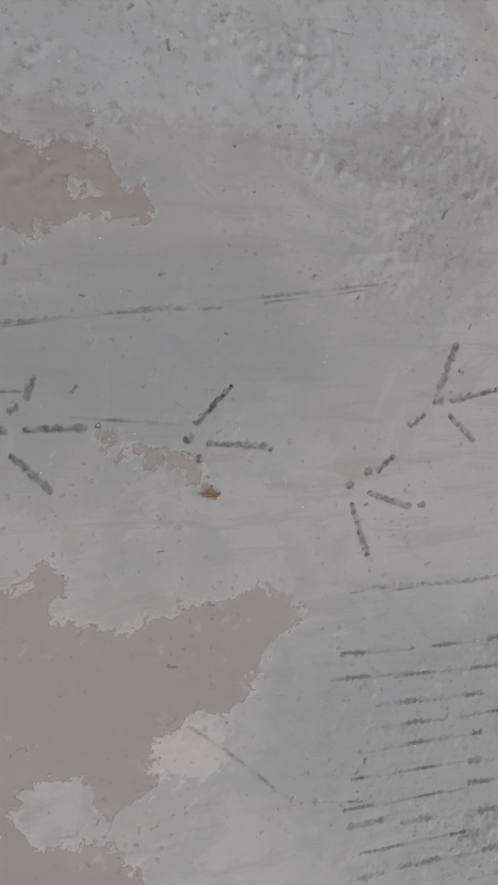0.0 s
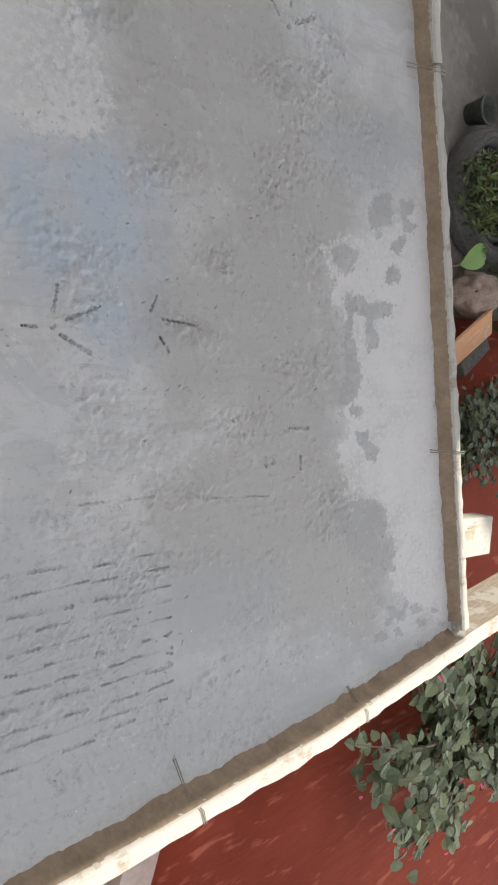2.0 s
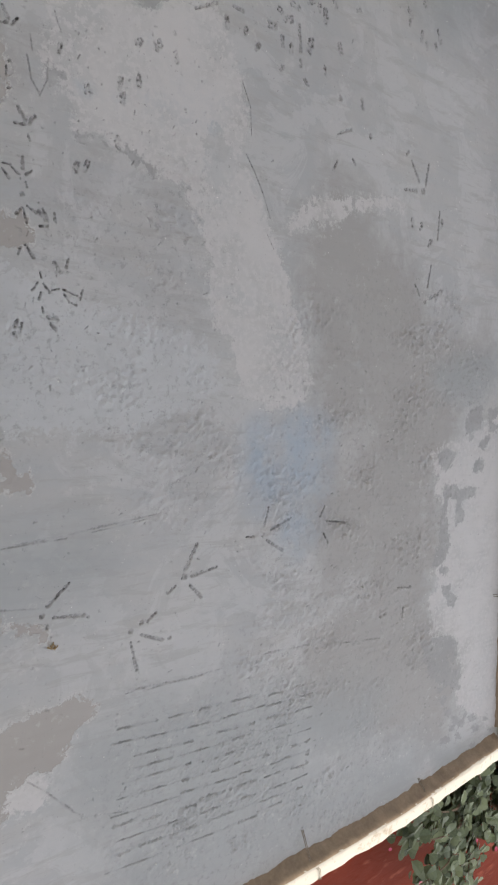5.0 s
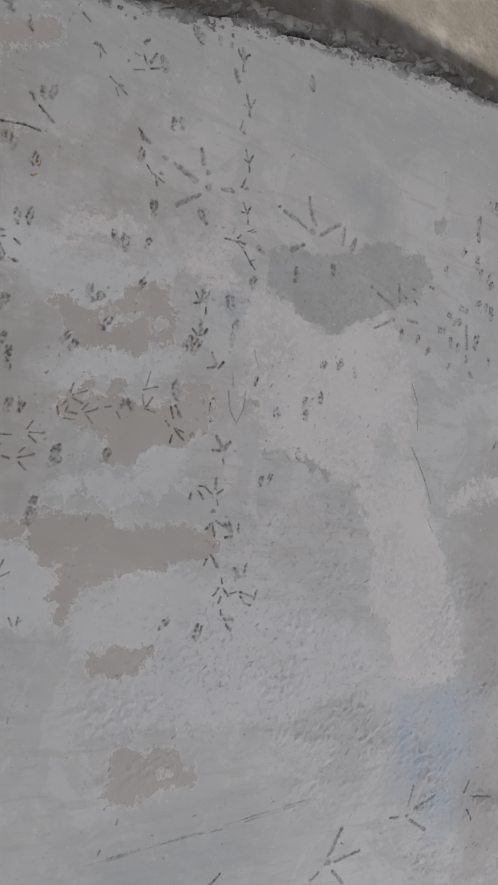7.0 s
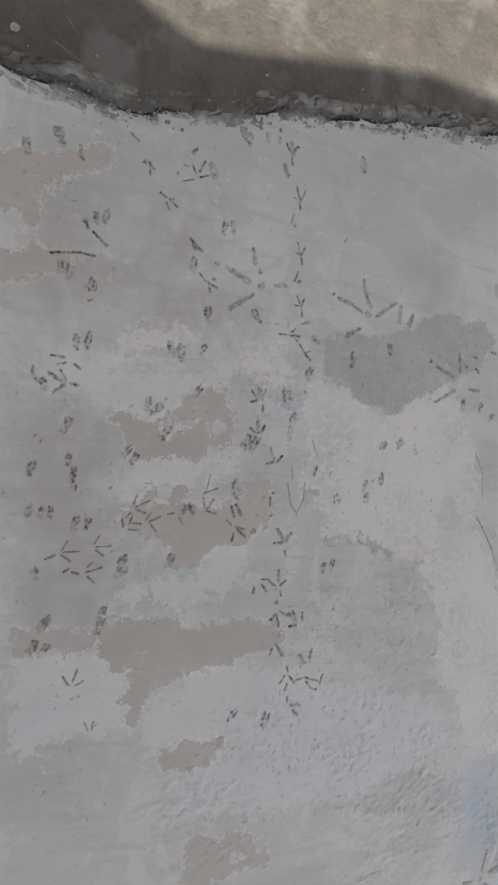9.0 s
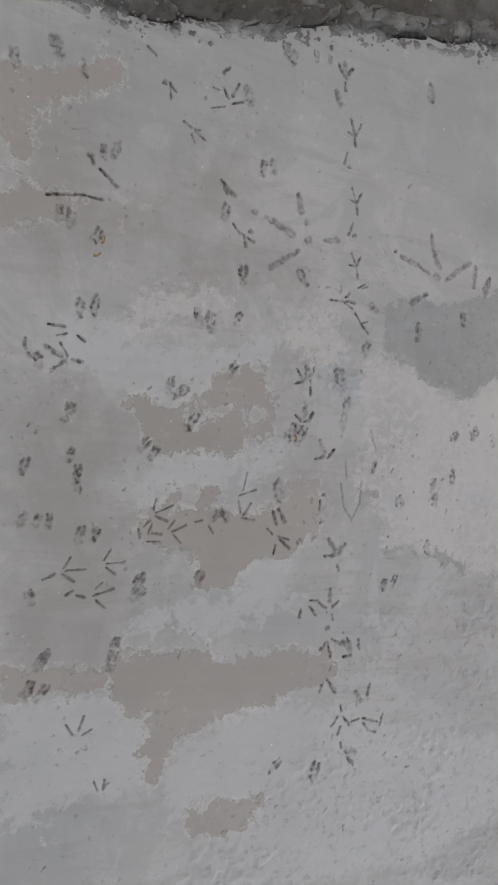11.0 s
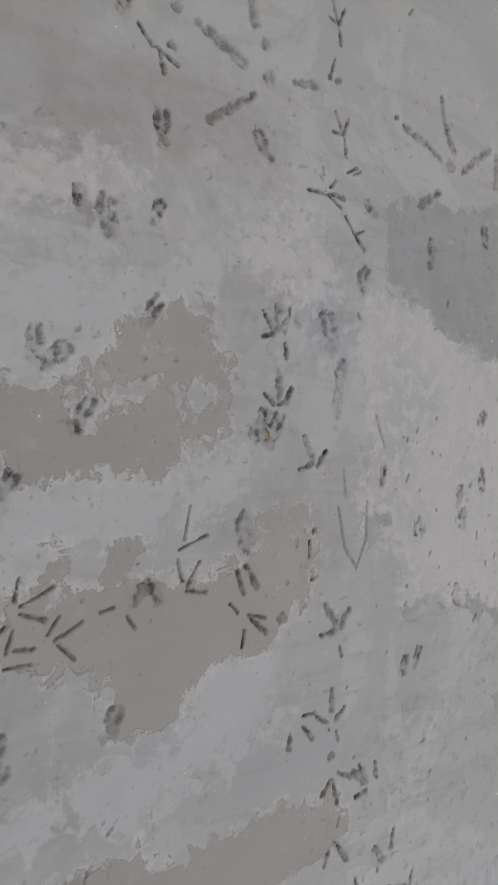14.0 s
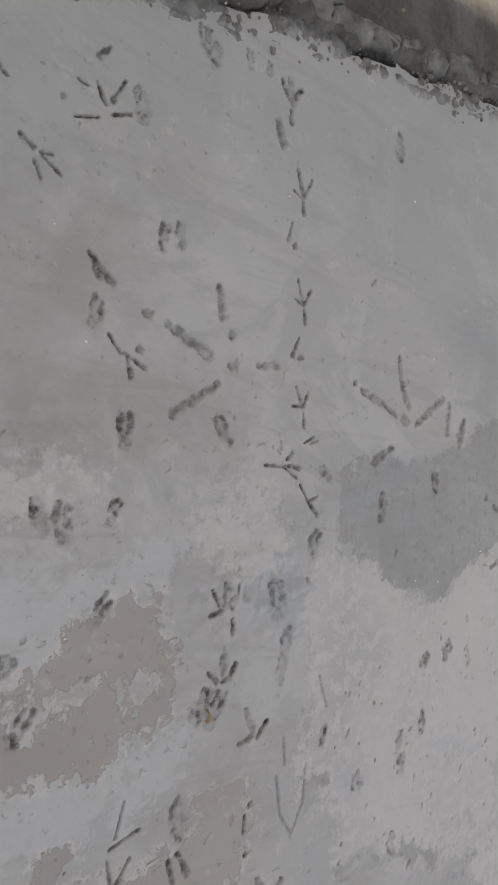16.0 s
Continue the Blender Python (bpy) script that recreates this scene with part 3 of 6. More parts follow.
blot("beige", (-0.019, -0.161), (0.067, -0.164), (0.078, -0.138), (0.085, -0.125), (0.098, -0.129), (0.103, -0.147), (0.114, -0.154), (0.103, -0.168), (0.101, -0.192), (0.109, -0.207), (0.156, -0.222), (0.181, -0.228), (0.200, -0.218), (0.251, -0.220), (0.278, -0.210), (0.338, -0.198), (0.362, -0.193), (0.416, -0.206), (0.427, -0.223), (0.428, -0.243), (0.407, -0.252), (0.381, -0.268), (0.364, -0.285), (0.350, -0.325), (0.321, -0.357), (0.263, -0.341), (0.243, -0.357), (0.205, -0.383), (0.201, -0.408), (0.208, -0.424), (0.166, -0.455), (0.155, -0.482), (0.172, -0.500), (0.196, -0.556), (0.187, -0.592), (-0.032, -0.533))
hole("beige", (0.042, -0.401), (0.068, -0.396), (0.116, -0.402), (0.142, -0.436), (0.156, -0.460), (0.148, -0.487), (0.106, -0.492), (0.066, -0.475), (0.047, -0.443))
blot("beige", (0.214, 0.001), (0.243, -0.005), (0.266, -0.013), (0.292, -0.022), (0.302, -0.041), (0.295, -0.057), (0.272, -0.033), (0.250, -0.023), (0.228, -0.016))
blot("beige", (0.163, 0.025), (0.189, 0.019), (0.182, 0.003), (0.164, 0.002))
blot("pale", (0.240, -0.349), (0.274, -0.345), (0.309, -0.364), (0.312, -0.395), (0.299, -0.423), (0.268, -0.428), (0.201, -0.411), (0.209, -0.384))
blot("pale", (0.202, 1.406), (0.220, 1.418), (0.249, 1.413), (0.274, 1.423), (0.316, 1.419), (0.320, 1.399), (0.357, 1.393), (0.387, 1.375), (0.431, 1.362), (0.472, 1.368), (0.580, 1.396), (0.630, 1.351), (0.639, 1.019), (0.563, 1.019), (0.496, 1.027), (0.459, 1.042), (0.434, 1.052), (0.409, 1.051), (0.380, 1.043), (0.356, 1.064), (0.329, 1.063), (0.303, 1.052), (0.285, 1.054), (0.282, 1.091), (0.278, 1.124), (0.267, 1.128), (0.238, 1.127), (0.218, 1.153), (0.214, 1.204), (0.221, 1.255), (0.207, 1.318), (0.200, 1.368))
blot("pale", (0.386, 1.374), (0.436, 1.363), (0.477, 1.372), (0.508, 1.429), (0.558, 1.473), (0.604, 1.470), (0.667, 1.405), (0.727, 1.300), (0.768, 1.187), (0.732, 1.123), (0.668, 1.173), (0.575, 1.160), (0.506, 1.123), (0.453, 1.143), (0.394, 1.162))
blot("pale", (0.584, 1.048), (0.642, 1.032), (0.685, 0.985), (0.710, 1.031), (0.756, 1.088), (0.795, 1.069), (0.838, 0.997), (0.900, 0.923), (0.943, 0.829), (0.988, 0.733), (1.042, 0.667), (1.065, 0.566), (1.057, 0.517), (0.941, 0.500), (0.829, 0.516), (0.792, 0.580), (0.769, 0.672), (0.714, 0.689), (0.684, 0.763), (0.669, 0.822), (0.688, 0.837), (0.652, 0.909), (0.608, 0.979))
blot("pale", (0.937, 0.964), (0.949, 1.005), (1.025, 1.076), (1.147, 1.105), (1.392, 1.157), (1.424, 1.133), (1.151, 1.072), (1.129, 1.036), (1.009, 1.002))
blot("pale", (-0.266, 1.382), (-0.257, 1.410), (-0.246, 1.438), (-0.213, 1.459), (-0.164, 1.465), (-0.095, 1.490), (-0.074, 1.487), (-0.092, 1.462), (-0.160, 1.431), (-0.235, 1.400), (-0.247, 1.385))
blot("pale", (-0.176, 0.782), (-0.117, 0.786), (-0.069, 0.771), (-0.015, 0.756), (0.022, 0.768), (0.066, 0.774), (0.079, 0.767), (0.023, 0.758), (-0.014, 0.746), (-0.063, 0.759), (-0.116, 0.776))
blot("pale", (0.018, 1.456), (0.083, 1.487), (0.120, 1.473), (0.149, 1.436), (0.143, 1.394), (0.095, 1.387), (0.045, 1.420))
blot("damp_shade", (0.233, 1.522), (0.267, 1.537), (0.387, 1.549), (0.443, 1.565), (0.478, 1.561), (0.490, 1.543), (0.525, 1.592), (0.572, 1.608), (0.701, 1.646), (0.755, 1.598), (0.718, 1.520), (0.593, 1.450), (0.561, 1.432), (0.526, 1.418), (0.499, 1.401), (0.480, 1.385), (0.469, 1.369), (0.443, 1.362), (0.410, 1.373), (0.354, 1.386), (0.320, 1.396), (0.315, 1.420), (0.294, 1.412), (0.267, 1.421), (0.241, 1.420), (0.240, 1.449), (0.233, 1.482))
hole("damp_shade", (0.340, 1.489), (0.393, 1.501), (0.408, 1.486), (0.365, 1.477))
blot("damp_shade", (0.319, 1.427), (0.323, 1.473), (0.373, 1.538), (0.470, 1.577), (0.519, 1.614), (0.608, 1.645), (0.648, 1.624), (0.648, 1.581), (0.581, 1.527), (0.548, 1.477), (0.499, 1.431), (0.477, 1.376), (0.435, 1.366), (0.385, 1.384), (0.328, 1.404))
blot("damp_shade", (0.741, 1.746), (0.787, 1.772), (0.804, 1.743), (0.771, 1.711), (0.744, 1.717))
blot("pale", (1.692, 0.368), (1.784, 0.392), (1.987, 0.438), (2.042, 0.468), (2.099, 0.531), (2.143, 0.578), (2.157, 0.613), (2.196, 0.453), (2.210, 0.113), (2.248, -0.244), (2.286, -0.527), (2.325, -0.745), (2.308, -0.770), (2.239, -0.725), (2.173, -0.672), (2.019, -0.602), (1.990, -0.491), (2.019, -0.445), (1.981, -0.370), (1.948, -0.324), (1.881, -0.303), (1.799, -0.283), (1.804, -0.249), (1.768, -0.151), (1.830, -0.109), (1.793, -0.068), (1.769, -0.051), (1.830, -0.015), (1.856, 0.031), (1.856, 0.062), (1.818, 0.101), (1.782, 0.206), (1.747, 0.220), (1.736, 0.249), (1.759, 0.287), (1.714, 0.327))
blot("pale", (2.122, 1.081), (2.151, 1.090), (2.170, 0.778), (2.157, 0.613), (2.127, 0.608), (2.125, 0.848))
blot("damp_shade", (1.783, 0.244), (1.856, 0.260), (1.894, 0.242), (2.015, 0.238), (2.002, 0.208), (1.934, 0.197), (1.902, 0.173), (1.947, 0.150), (1.934, 0.118), (1.894, 0.110), (1.876, 0.156), (1.882, 0.187), (1.844, 0.201), (1.795, 0.215))
blot("damp_shade", (1.842, -0.110), (1.894, -0.113), (1.907, -0.146), (1.956, -0.170), (1.934, -0.206), (1.889, -0.193), (1.881, -0.161), (1.850, -0.150))
blot("damp_shade", (2.001, 0.415), (2.065, 0.439), (2.057, 0.397), (2.029, 0.371), (2.001, 0.376))
blot("damp_shade", (1.987, 0.351), (2.043, 0.348), (2.049, 0.308), (2.001, 0.288), (1.974, 0.302))
blot("damp_shade", (2.042, 0.523), (2.113, 0.550), (2.114, 0.501), (2.070, 0.487), (2.123, 0.470), (2.100, 0.442), (2.056, 0.446))
blot("damp_shade", (1.725, 0.364), (1.784, 0.380), (1.852, 0.369), (1.832, 0.325), (1.788, 0.304), (1.748, 0.337))
blot("damp_shade", (1.742, -0.304), (1.920, -0.307), (1.962, -0.325), (1.990, -0.389), (1.962, -0.410), (1.912, -0.385), (1.934, -0.430), (1.990, -0.457), (2.019, -0.436), (2.013, -0.496), (2.034, -0.543), (1.880, -0.488), (1.803, -0.425), (1.766, -0.371))
blot("damp_shade", (1.856, 0.256), (1.819, 0.170), (1.843, 0.101), (1.868, 0.031), (1.830, -0.031), (1.781, -0.044), (1.757, -0.028), (1.793, 0.048), (1.782, 0.169))
blot("damp_shade", (1.805, -0.045), (1.881, -0.052), (1.868, -0.076), (1.817, -0.068))
blot("damp_shade", (1.908, 0.527), (1.987, 0.547), (2.001, 0.455), (1.908, 0.436), (1.882, 0.479))
blot("damp_shade", (1.896, -0.543), (1.920, -0.539), (1.945, -0.556), (1.937, -0.570), (1.907, -0.564))
blot("damp_shade", (1.970, -0.568), (1.990, -0.566), (2.011, -0.579), (2.002, -0.589), (1.979, -0.584))
blot("damp_shade", (2.016, -0.604), (2.034, -0.603), (2.052, -0.614), (2.046, -0.623), (2.025, -0.619))
blot("damp_shade", (1.937, -0.602), (1.962, -0.599), (1.988, -0.617), (1.979, -0.631), (1.948, -0.624))
blot("damp_shade", (1.991, -0.641), (2.022, -0.639), (2.049, -0.658), (2.040, -0.673), (2.005, -0.665))
blot("damp_shade", (2.040, -0.670), (2.064, -0.668), (2.088, -0.685), (2.079, -0.697), (2.052, -0.691))
blot("damp_shade", (2.104, -0.665), (2.144, -0.663), (2.179, -0.686), (2.167, -0.706), (2.122, -0.695))
blot("damp_shade", (2.141, -0.712), (2.176, -0.712), (2.206, -0.732), (2.196, -0.748), (2.158, -0.738))
blot("damp_shade", (2.070, -0.645), (2.085, -0.643), (2.100, -0.653), (2.094, -0.661), (2.076, -0.657))
blot("damp_shade", (1.968, -0.670), (1.991, -0.669), (2.014, -0.685), (2.005, -0.697), (1.979, -0.690))
blot("damp_shade", (2.215, -0.695), (2.238, -0.693), (2.262, -0.707), (2.252, -0.718), (2.225, -0.712))
blot("damp_shade", (2.266, -0.754), (2.290, -0.752), (2.315, -0.768), (2.304, -0.779), (2.277, -0.772))
blot("damp_shade", (1.883, -0.632), (1.907, -0.630), (1.931, -0.647), (1.923, -0.661), (1.893, -0.654))
blot("damp_shade", (2.023, -0.719), (2.049, -0.717), (2.077, -0.736), (2.068, -0.750), (2.035, -0.742))
blot("damp_shade", (1.934, -0.705), (1.965, -0.704), (1.991, -0.723), (1.982, -0.738), (1.948, -0.729))
blot("damp_shade", (2.142, -0.786), (2.177, -0.786), (2.207, -0.807), (2.197, -0.824), (2.158, -0.813))
blot("damp_shade", (1.987, -0.477), (2.004, -0.475), (2.022, -0.485), (2.016, -0.494), (1.996, -0.491))
blot("damp_shade", (1.872, -0.504), (1.893, -0.502), (1.915, -0.516), (1.907, -0.528), (1.883, -0.523))
blot("damp_shade", (1.915, 0.426), (1.934, 0.435), (1.952, 0.429), (1.944, 0.417), (1.923, 0.415))
blot("slate", (1.652, 0.668), (1.883, 0.732), (2.068, 0.749), (2.098, 0.652), (1.987, 0.555), (1.785, 0.553), (1.672, 0.590))
blot("slate", (1.853, -0.716), (2.174, -0.784), (2.326, -0.804), (2.175, -0.859), (1.991, -0.860), (1.880, -0.791))
blot("slate", (1.272, -0.794), (1.363, -0.770), (1.439, -0.825), (1.418, -0.862), (1.324, -0.856))
blot("brown", (-0.489, 1.754), (-0.317, 1.808), (-0.316, 1.720), (-0.342, 1.625), (-0.304, 1.608), (-0.212, 1.629), (-0.203, 1.549), (-0.462, 1.486))
blot("brown", (-0.435, 1.211), (-0.267, 1.264), (-0.226, 1.232), (-0.203, 1.197), (-0.297, 1.117), (-0.202, 1.104), (-0.205, 1.049), (-0.229, 1.002), (-0.412, 0.989))
blot("brown", (-0.414, 1.006), (-0.212, 1.020), (-0.193, 0.937), (-0.218, 0.900), (-0.293, 0.910), (-0.312, 0.839), (-0.397, 0.833))
blot("brown", (0.067, 1.191), (0.145, 1.190), (0.165, 1.131), (0.134, 1.097), (0.078, 1.114), (0.054, 1.160))
blot("film", (-0.394, 0.803), (-0.263, 0.805), (-0.226, 0.803), (-0.178, 0.754), (-0.158, 0.710), (-0.161, 0.644), (-0.216, 0.622), (-0.323, 0.607), (-0.375, 0.613))
blot("film", (-0.097, 0.696), (-0.049, 0.731), (0.035, 0.750), (0.102, 0.762), (0.181, 0.704), (0.192, 0.619), (0.029, 0.615), (-0.055, 0.604), (-0.092, 0.559), (-0.110, 0.629))
blot("film", (0.003, 1.026), (0.093, 1.029), (0.102, 0.957), (0.005, 0.917), (-0.130, 0.904), (-0.189, 0.895), (-0.211, 0.881), (-0.174, 0.937), (-0.096, 0.961), (-0.034, 0.966))
blot("film", (-0.202, 1.190), (-0.113, 1.197), (-0.009, 1.219), (0.041, 1.239), (0.039, 1.183), (-0.014, 1.164), (-0.077, 1.150), (-0.158, 1.146), (-0.175, 1.125), (-0.233, 1.130))
blot("film", (-0.370, 1.392), (-0.291, 1.405), (-0.251, 1.375), (-0.133, 1.374), (0.000, 1.413), (-0.006, 1.373), (-0.079, 1.353), (-0.095, 1.312), (-0.192, 1.277), (-0.270, 1.291), (-0.362, 1.323))
blot("film", (-0.037, 0.735), (0.109, 0.771), (0.310, 0.708), (0.542, 0.677), (0.695, 0.644), (0.744, 0.537), (0.560, 0.448), (0.315, 0.420), (0.105, 0.420), (-0.019, 0.424))
patch("brown", 1.118, 0.901, 1.206, 0.559, 0.122)
patch("brown", 1.369, 0.84, 1.503, 0.469, 0.19)
patch("brown", 1.494, 0.282, 1.572, -0.112, 0.161)
patch("brown", 1.242, 0.223, 1.259, 0.061, 0.118)
patch("brown", -0.448, 1.511, -0.345, 1.569, 0.051)
patch("brown", -0.351, 1.23, -0.268, 0.882, 0.062)
patch("blue", 0.901, 0.39, 0.922, 0.281, 0.078)
patch("blue", 1.111, 0.443, 1.139, 0.176, 0.077)
patch("blue", 1.027, 0.146, 1.063, 0.106, 0.038)
patch("slate", -0.345, 0.71, -0.278, 0.571, 0.073)
patch("slate", 0.107, 0.568, 0.161, 0.509, 0.045)
patch("slate", -0.135, 0.963, 0.059, 0.944, 0.02)
patch("rough", 1.241, 0.461, 1.274, 0.051, 0.16)
patch("rough", 1.451, 0.46, 1.572, 0.43, 0.119)
patch("rough", 1.234, -0.736, 1.405, -0.733, 0.142)
patch("rough", 0.839, -0.571, 0.845, -0.709, 0.256)
patch("rough", 1.528, -0.542, 1.615, -0.421, 0.157)
patch("rough", 1.597, 0.649, 1.931, 0.608, 0.111)
patch("rough", 0.111, 0.537, 0.274, 0.601, 0.107)
patch("rough", 0.352, 0.812, 0.468, 0.58, 0.145)
patch("rough", -0.236, 1.414, -0.191, 1.441, 0.037)
patch("rough", 0.067, 1.427, 0.138, 1.439, 0.056)
patch("rough", 0.08, 0.447, 0.214, 0.535, 0.128)
patch("rough", 0.451, 0.678, 0.56, 0.914, 0.131)
patch("rough", 0.113, 0.506, 0.112, 0.465, 0.068)
patch("rough", 0.579, -0.386, 0.633, -0.566, 0.112)
patch("brown", 1.52, 0.469, 1.641, -0.425, 0.16)
patch("brown", 1.358, 0.289, 1.377, 0.081, 0.113)
patch("brown", 1.598, 0.634, 1.917, 0.707, 0.098)
patch("rough", 0.988, 0.514, 1.031, 0.079, 0.106)
patch("rough", 0.983, -0.257, 1.6, -0.282, 0.169)
patch("rough", 1.475, -0.013, 1.651, 0.181, 0.192)
patch("rough", 1.312, 0.79, 1.733, 0.8, 0.117)
patch("rough", 0.46, 0.61, 0.659, 0.379, 0.152)
patch("rough", 1.035, 0.733, 1.667, 0.712, 0.07)
patch("brown", 1.687, 0.313, 1.755, -0.02, 0.067)
patch("brown", 1.718, -0.401, 1.861, -0.644, 0.099)
patch("brown", 1.745, 0.707, 1.976, 0.717, 0.068)
patch("slate", 0.565, -0.416, 1.048, -0.508, 0.191)
patch("slate", 0.646, -0.685, 1.153, -0.713, 0.177)
patch("slate", 1.235, -0.752, 1.704, -0.757, 0.108)
patch("slate", 1.137, -0.467, 1.432, -0.524, 0.115)
patch("blue", 1.025, 0.444, 1.058, 0.187, 0.069)
patch("blue", 0.564, 1.195, 0.643, 1.212, 0.037)
patch("blue", 0.143, 1.37, 0.162, 1.358, 0.014)
patch("blue", 0.479, 1.173, 0.535, 1.182, 0.016)
# Darker band along the broken edge: weaker light there, painted in.
patch("slate", 0.279, 2.036, 0.506, 2.099, 0.06)
patch("slate", -0.413, 1.784, 0.073, 1.894, 0.071)
patch("slate", 0.073, 1.894, 0.738, 1.985, 0.091)
patch("brown", -0.165, 1.535, -0.003, 1.552, 0.034)
patch("brown", -0.179, 1.623, -0.132, 1.679, 0.042)
patch("brown", -0.168, 0.957, -0.13, 0.926, 0.023)
patch("slate", 0.072, 0.109, 0.351, 0.12, 0.084)
patch("brown", 1.356, -0.323, 1.814, -0.452, 0.226)
patch("brown", 1.158, 1.005, 1.7, 0.456, 0.149)
# Slate over the far corner paints in its shade.
patch("slate", 1.048, 2.036, 1.524, 1.847, 0.14)
patch("slate", 0.817, 2.01, 1.043, 2.082, 0.079)
mark("bird_footprint", toe(0.698, 0.139, 0.668, 0.078, 0.01), toe(0.769, 0.072, 0.688, 0.058, 0.009), toe(0.685, 0.033, 0.725, -0.002, 0.009), toe(0.638, 0.037, 0.616, 0.022, 0.008), dab(0.661, 0.055, 0.01))
mark("bird_footprint", toe(0.583, -0.022, 0.559, -0.04, 0.009), dab(0.54, -0.044, 0.008), dab(0.511, -0.06, 0.009), toe(0.544, -0.073, 0.61, -0.097, 0.008), dab(0.629, -0.096, 0.007), toe(0.515, -0.088, 0.537, -0.159, 0.008))
mark("bird_footprint", toe(0.337, 0.081, 0.288, 0.035, 0.007), dab(0.274, 0.014, 0.009), toe(0.305, 0.007, 0.381, 0.001, 0.008), dab(0.391, -0.005, 0.005), dab(0.288, -0.014, 0.007))
mark("bird_footprint", toe(0.084, 0.094, 0.075, 0.073, 0.009), dab(0.058, 0.057, 0.009), dab(0.045, 0.03, 0.008), toe(0.074, 0.032, 0.144, 0.033, 0.008), dab(0.159, 0.034, 0.005), toe(0.056, 0.001, 0.099, -0.042, 0.008))
mark("bird_footprint", toe(0.942, 0.22, 0.932, 0.171, 0.009), toe(1.033, 0.185, 0.96, 0.159, 0.009), toe(0.946, 0.128, 1.008, 0.095, 0.009), toe(0.868, 0.143, 0.895, 0.142, 0.006), dab(0.927, 0.143, 0.009))
mark("bird_footprint", toe(1.174, 0.213, 1.157, 0.184, 0.007), toe(1.187, 0.167, 1.282, 0.156, 0.006), toe(1.18, 0.129, 1.201, 0.101, 0.007))
mark("bird_footprint", toe(1.594, 0.985, 1.585, 0.916, 0.008), toe(1.518, 0.913, 1.545, 0.884, 0.007), dab(1.577, 0.863, 0.008), toe(1.607, 0.88, 1.666, 0.911, 0.011))
mark("bird_footprint", toe(1.615, 1.16, 1.616, 1.072, 0.008))
mark("bird_footprint", toe(1.579, -0.086, 1.643, -0.091, 0.009))
mark("bird_footprint", toe(1.617, -0.158, 1.616, -0.191, 0.009), dab(1.514, -0.167, 0.01), dab(1.491, -0.173, 0.009))
mark("bird_footprint", toe(-0.037, 1.626, 0.016, 1.607, 0.011), dab(-0.063, 1.628, 0.008), toe(0.02, 1.678, 0.03, 1.652, 0.01), dab(0.041, 1.633, 0.009), dab(0.049, 1.602, 0.01), toe(0.085, 1.61, 0.109, 1.615, 0.009), toe(0.033, 1.581, -0.019, 1.541, 0.009))
mark("bird_footprint", dab(0.24, 1.622, 0.005), toe(0.255, 1.616, 0.297, 1.608, 0.009), toe(0.297, 1.608, 0.326, 1.597, 0.006), toe(0.323, 1.671, 0.33, 1.645, 0.008), toe(0.33, 1.645, 0.349, 1.614, 0.01), toe(0.369, 1.593, 0.397, 1.617, 0.009), toe(0.397, 1.617, 0.424, 1.637, 0.01), toe(0.441, 1.633, 0.439, 1.595, 0.01), toe(0.48, 1.615, 0.47, 1.586, 0.012), toe(0.325, 1.557, 0.291, 1.534, 0.01), dab(0.341, 1.593, 0.011))
mark("bird_footprint", toe(0.112, 1.839, 0.123, 1.814, 0.006), toe(0.135, 1.835, 0.126, 1.812, 0.004), toe(0.109, 1.814, 0.123, 1.81, 0.003), toe(0.124, 1.806, 0.127, 1.793, 0.005))
mark("bird_footprint", toe(0.13, 1.717, 0.141, 1.695, 0.004), toe(0.151, 1.712, 0.143, 1.693, 0.004), toe(0.128, 1.695, 0.142, 1.692, 0.003), toe(0.144, 1.686, 0.147, 1.672, 0.005))
mark("bird_footprint", toe(0.144, 1.598, 0.155, 1.58, 0.005), toe(0.164, 1.597, 0.158, 1.579, 0.004), toe(0.141, 1.577, 0.156, 1.578, 0.005), toe(0.159, 1.573, 0.162, 1.557, 0.005))
mark("bird_footprint", toe(0.112, 1.777, 0.108, 1.756, 0.005), dab(0.118, 1.752, 0.005))
mark("bird_footprint", toe(0.14, 1.654, 0.133, 1.632, 0.005), dab(0.144, 1.631, 0.006))
mark("bird_footprint", toe(0.108, 1.507, 0.139, 1.509, 0.004), toe(0.141, 1.511, 0.162, 1.51, 0.005), toe(0.142, 1.517, 0.148, 1.525, 0.005), toe(0.141, 1.507, 0.157, 1.499, 0.003))
mark("bird_footprint", toe(0.166, 1.492, 0.183, 1.472, 0.003), toe(0.183, 1.472, 0.198, 1.461, 0.005), toe(0.195, 1.482, 0.183, 1.475, 0.003), toe(0.166, 1.539, 0.18, 1.548, 0.003), toe(0.175, 1.539, 0.186, 1.545, 0.003))
mark("bird_footprint", toe(0.086, 1.933, 0.09, 1.917, 0.009), toe(0.074, 1.926, 0.085, 1.915, 0.007), toe(0.104, 1.928, 0.095, 1.914, 0.007), dab(0.091, 1.909, 0.01), toe(0.092, 1.899, 0.095, 1.886, 0.005))
mark("bird_footprint", toe(0.075, 1.879, 0.085, 1.859, 0.011))
mark("bird_footprint", toe(-0.165, 1.724, -0.182, 1.734, 0.004), toe(-0.183, 1.715, -0.19, 1.728, 0.004), toe(-0.206, 1.745, -0.192, 1.738, 0.004), toe(-0.175, 1.738, -0.185, 1.737, 0.003))
mark("bird_footprint", toe(-0.236, 1.799, -0.224, 1.787, 0.003), toe(-0.236, 1.799, -0.231, 1.774, 0.003), dab(-0.246, 1.796, 0.006))
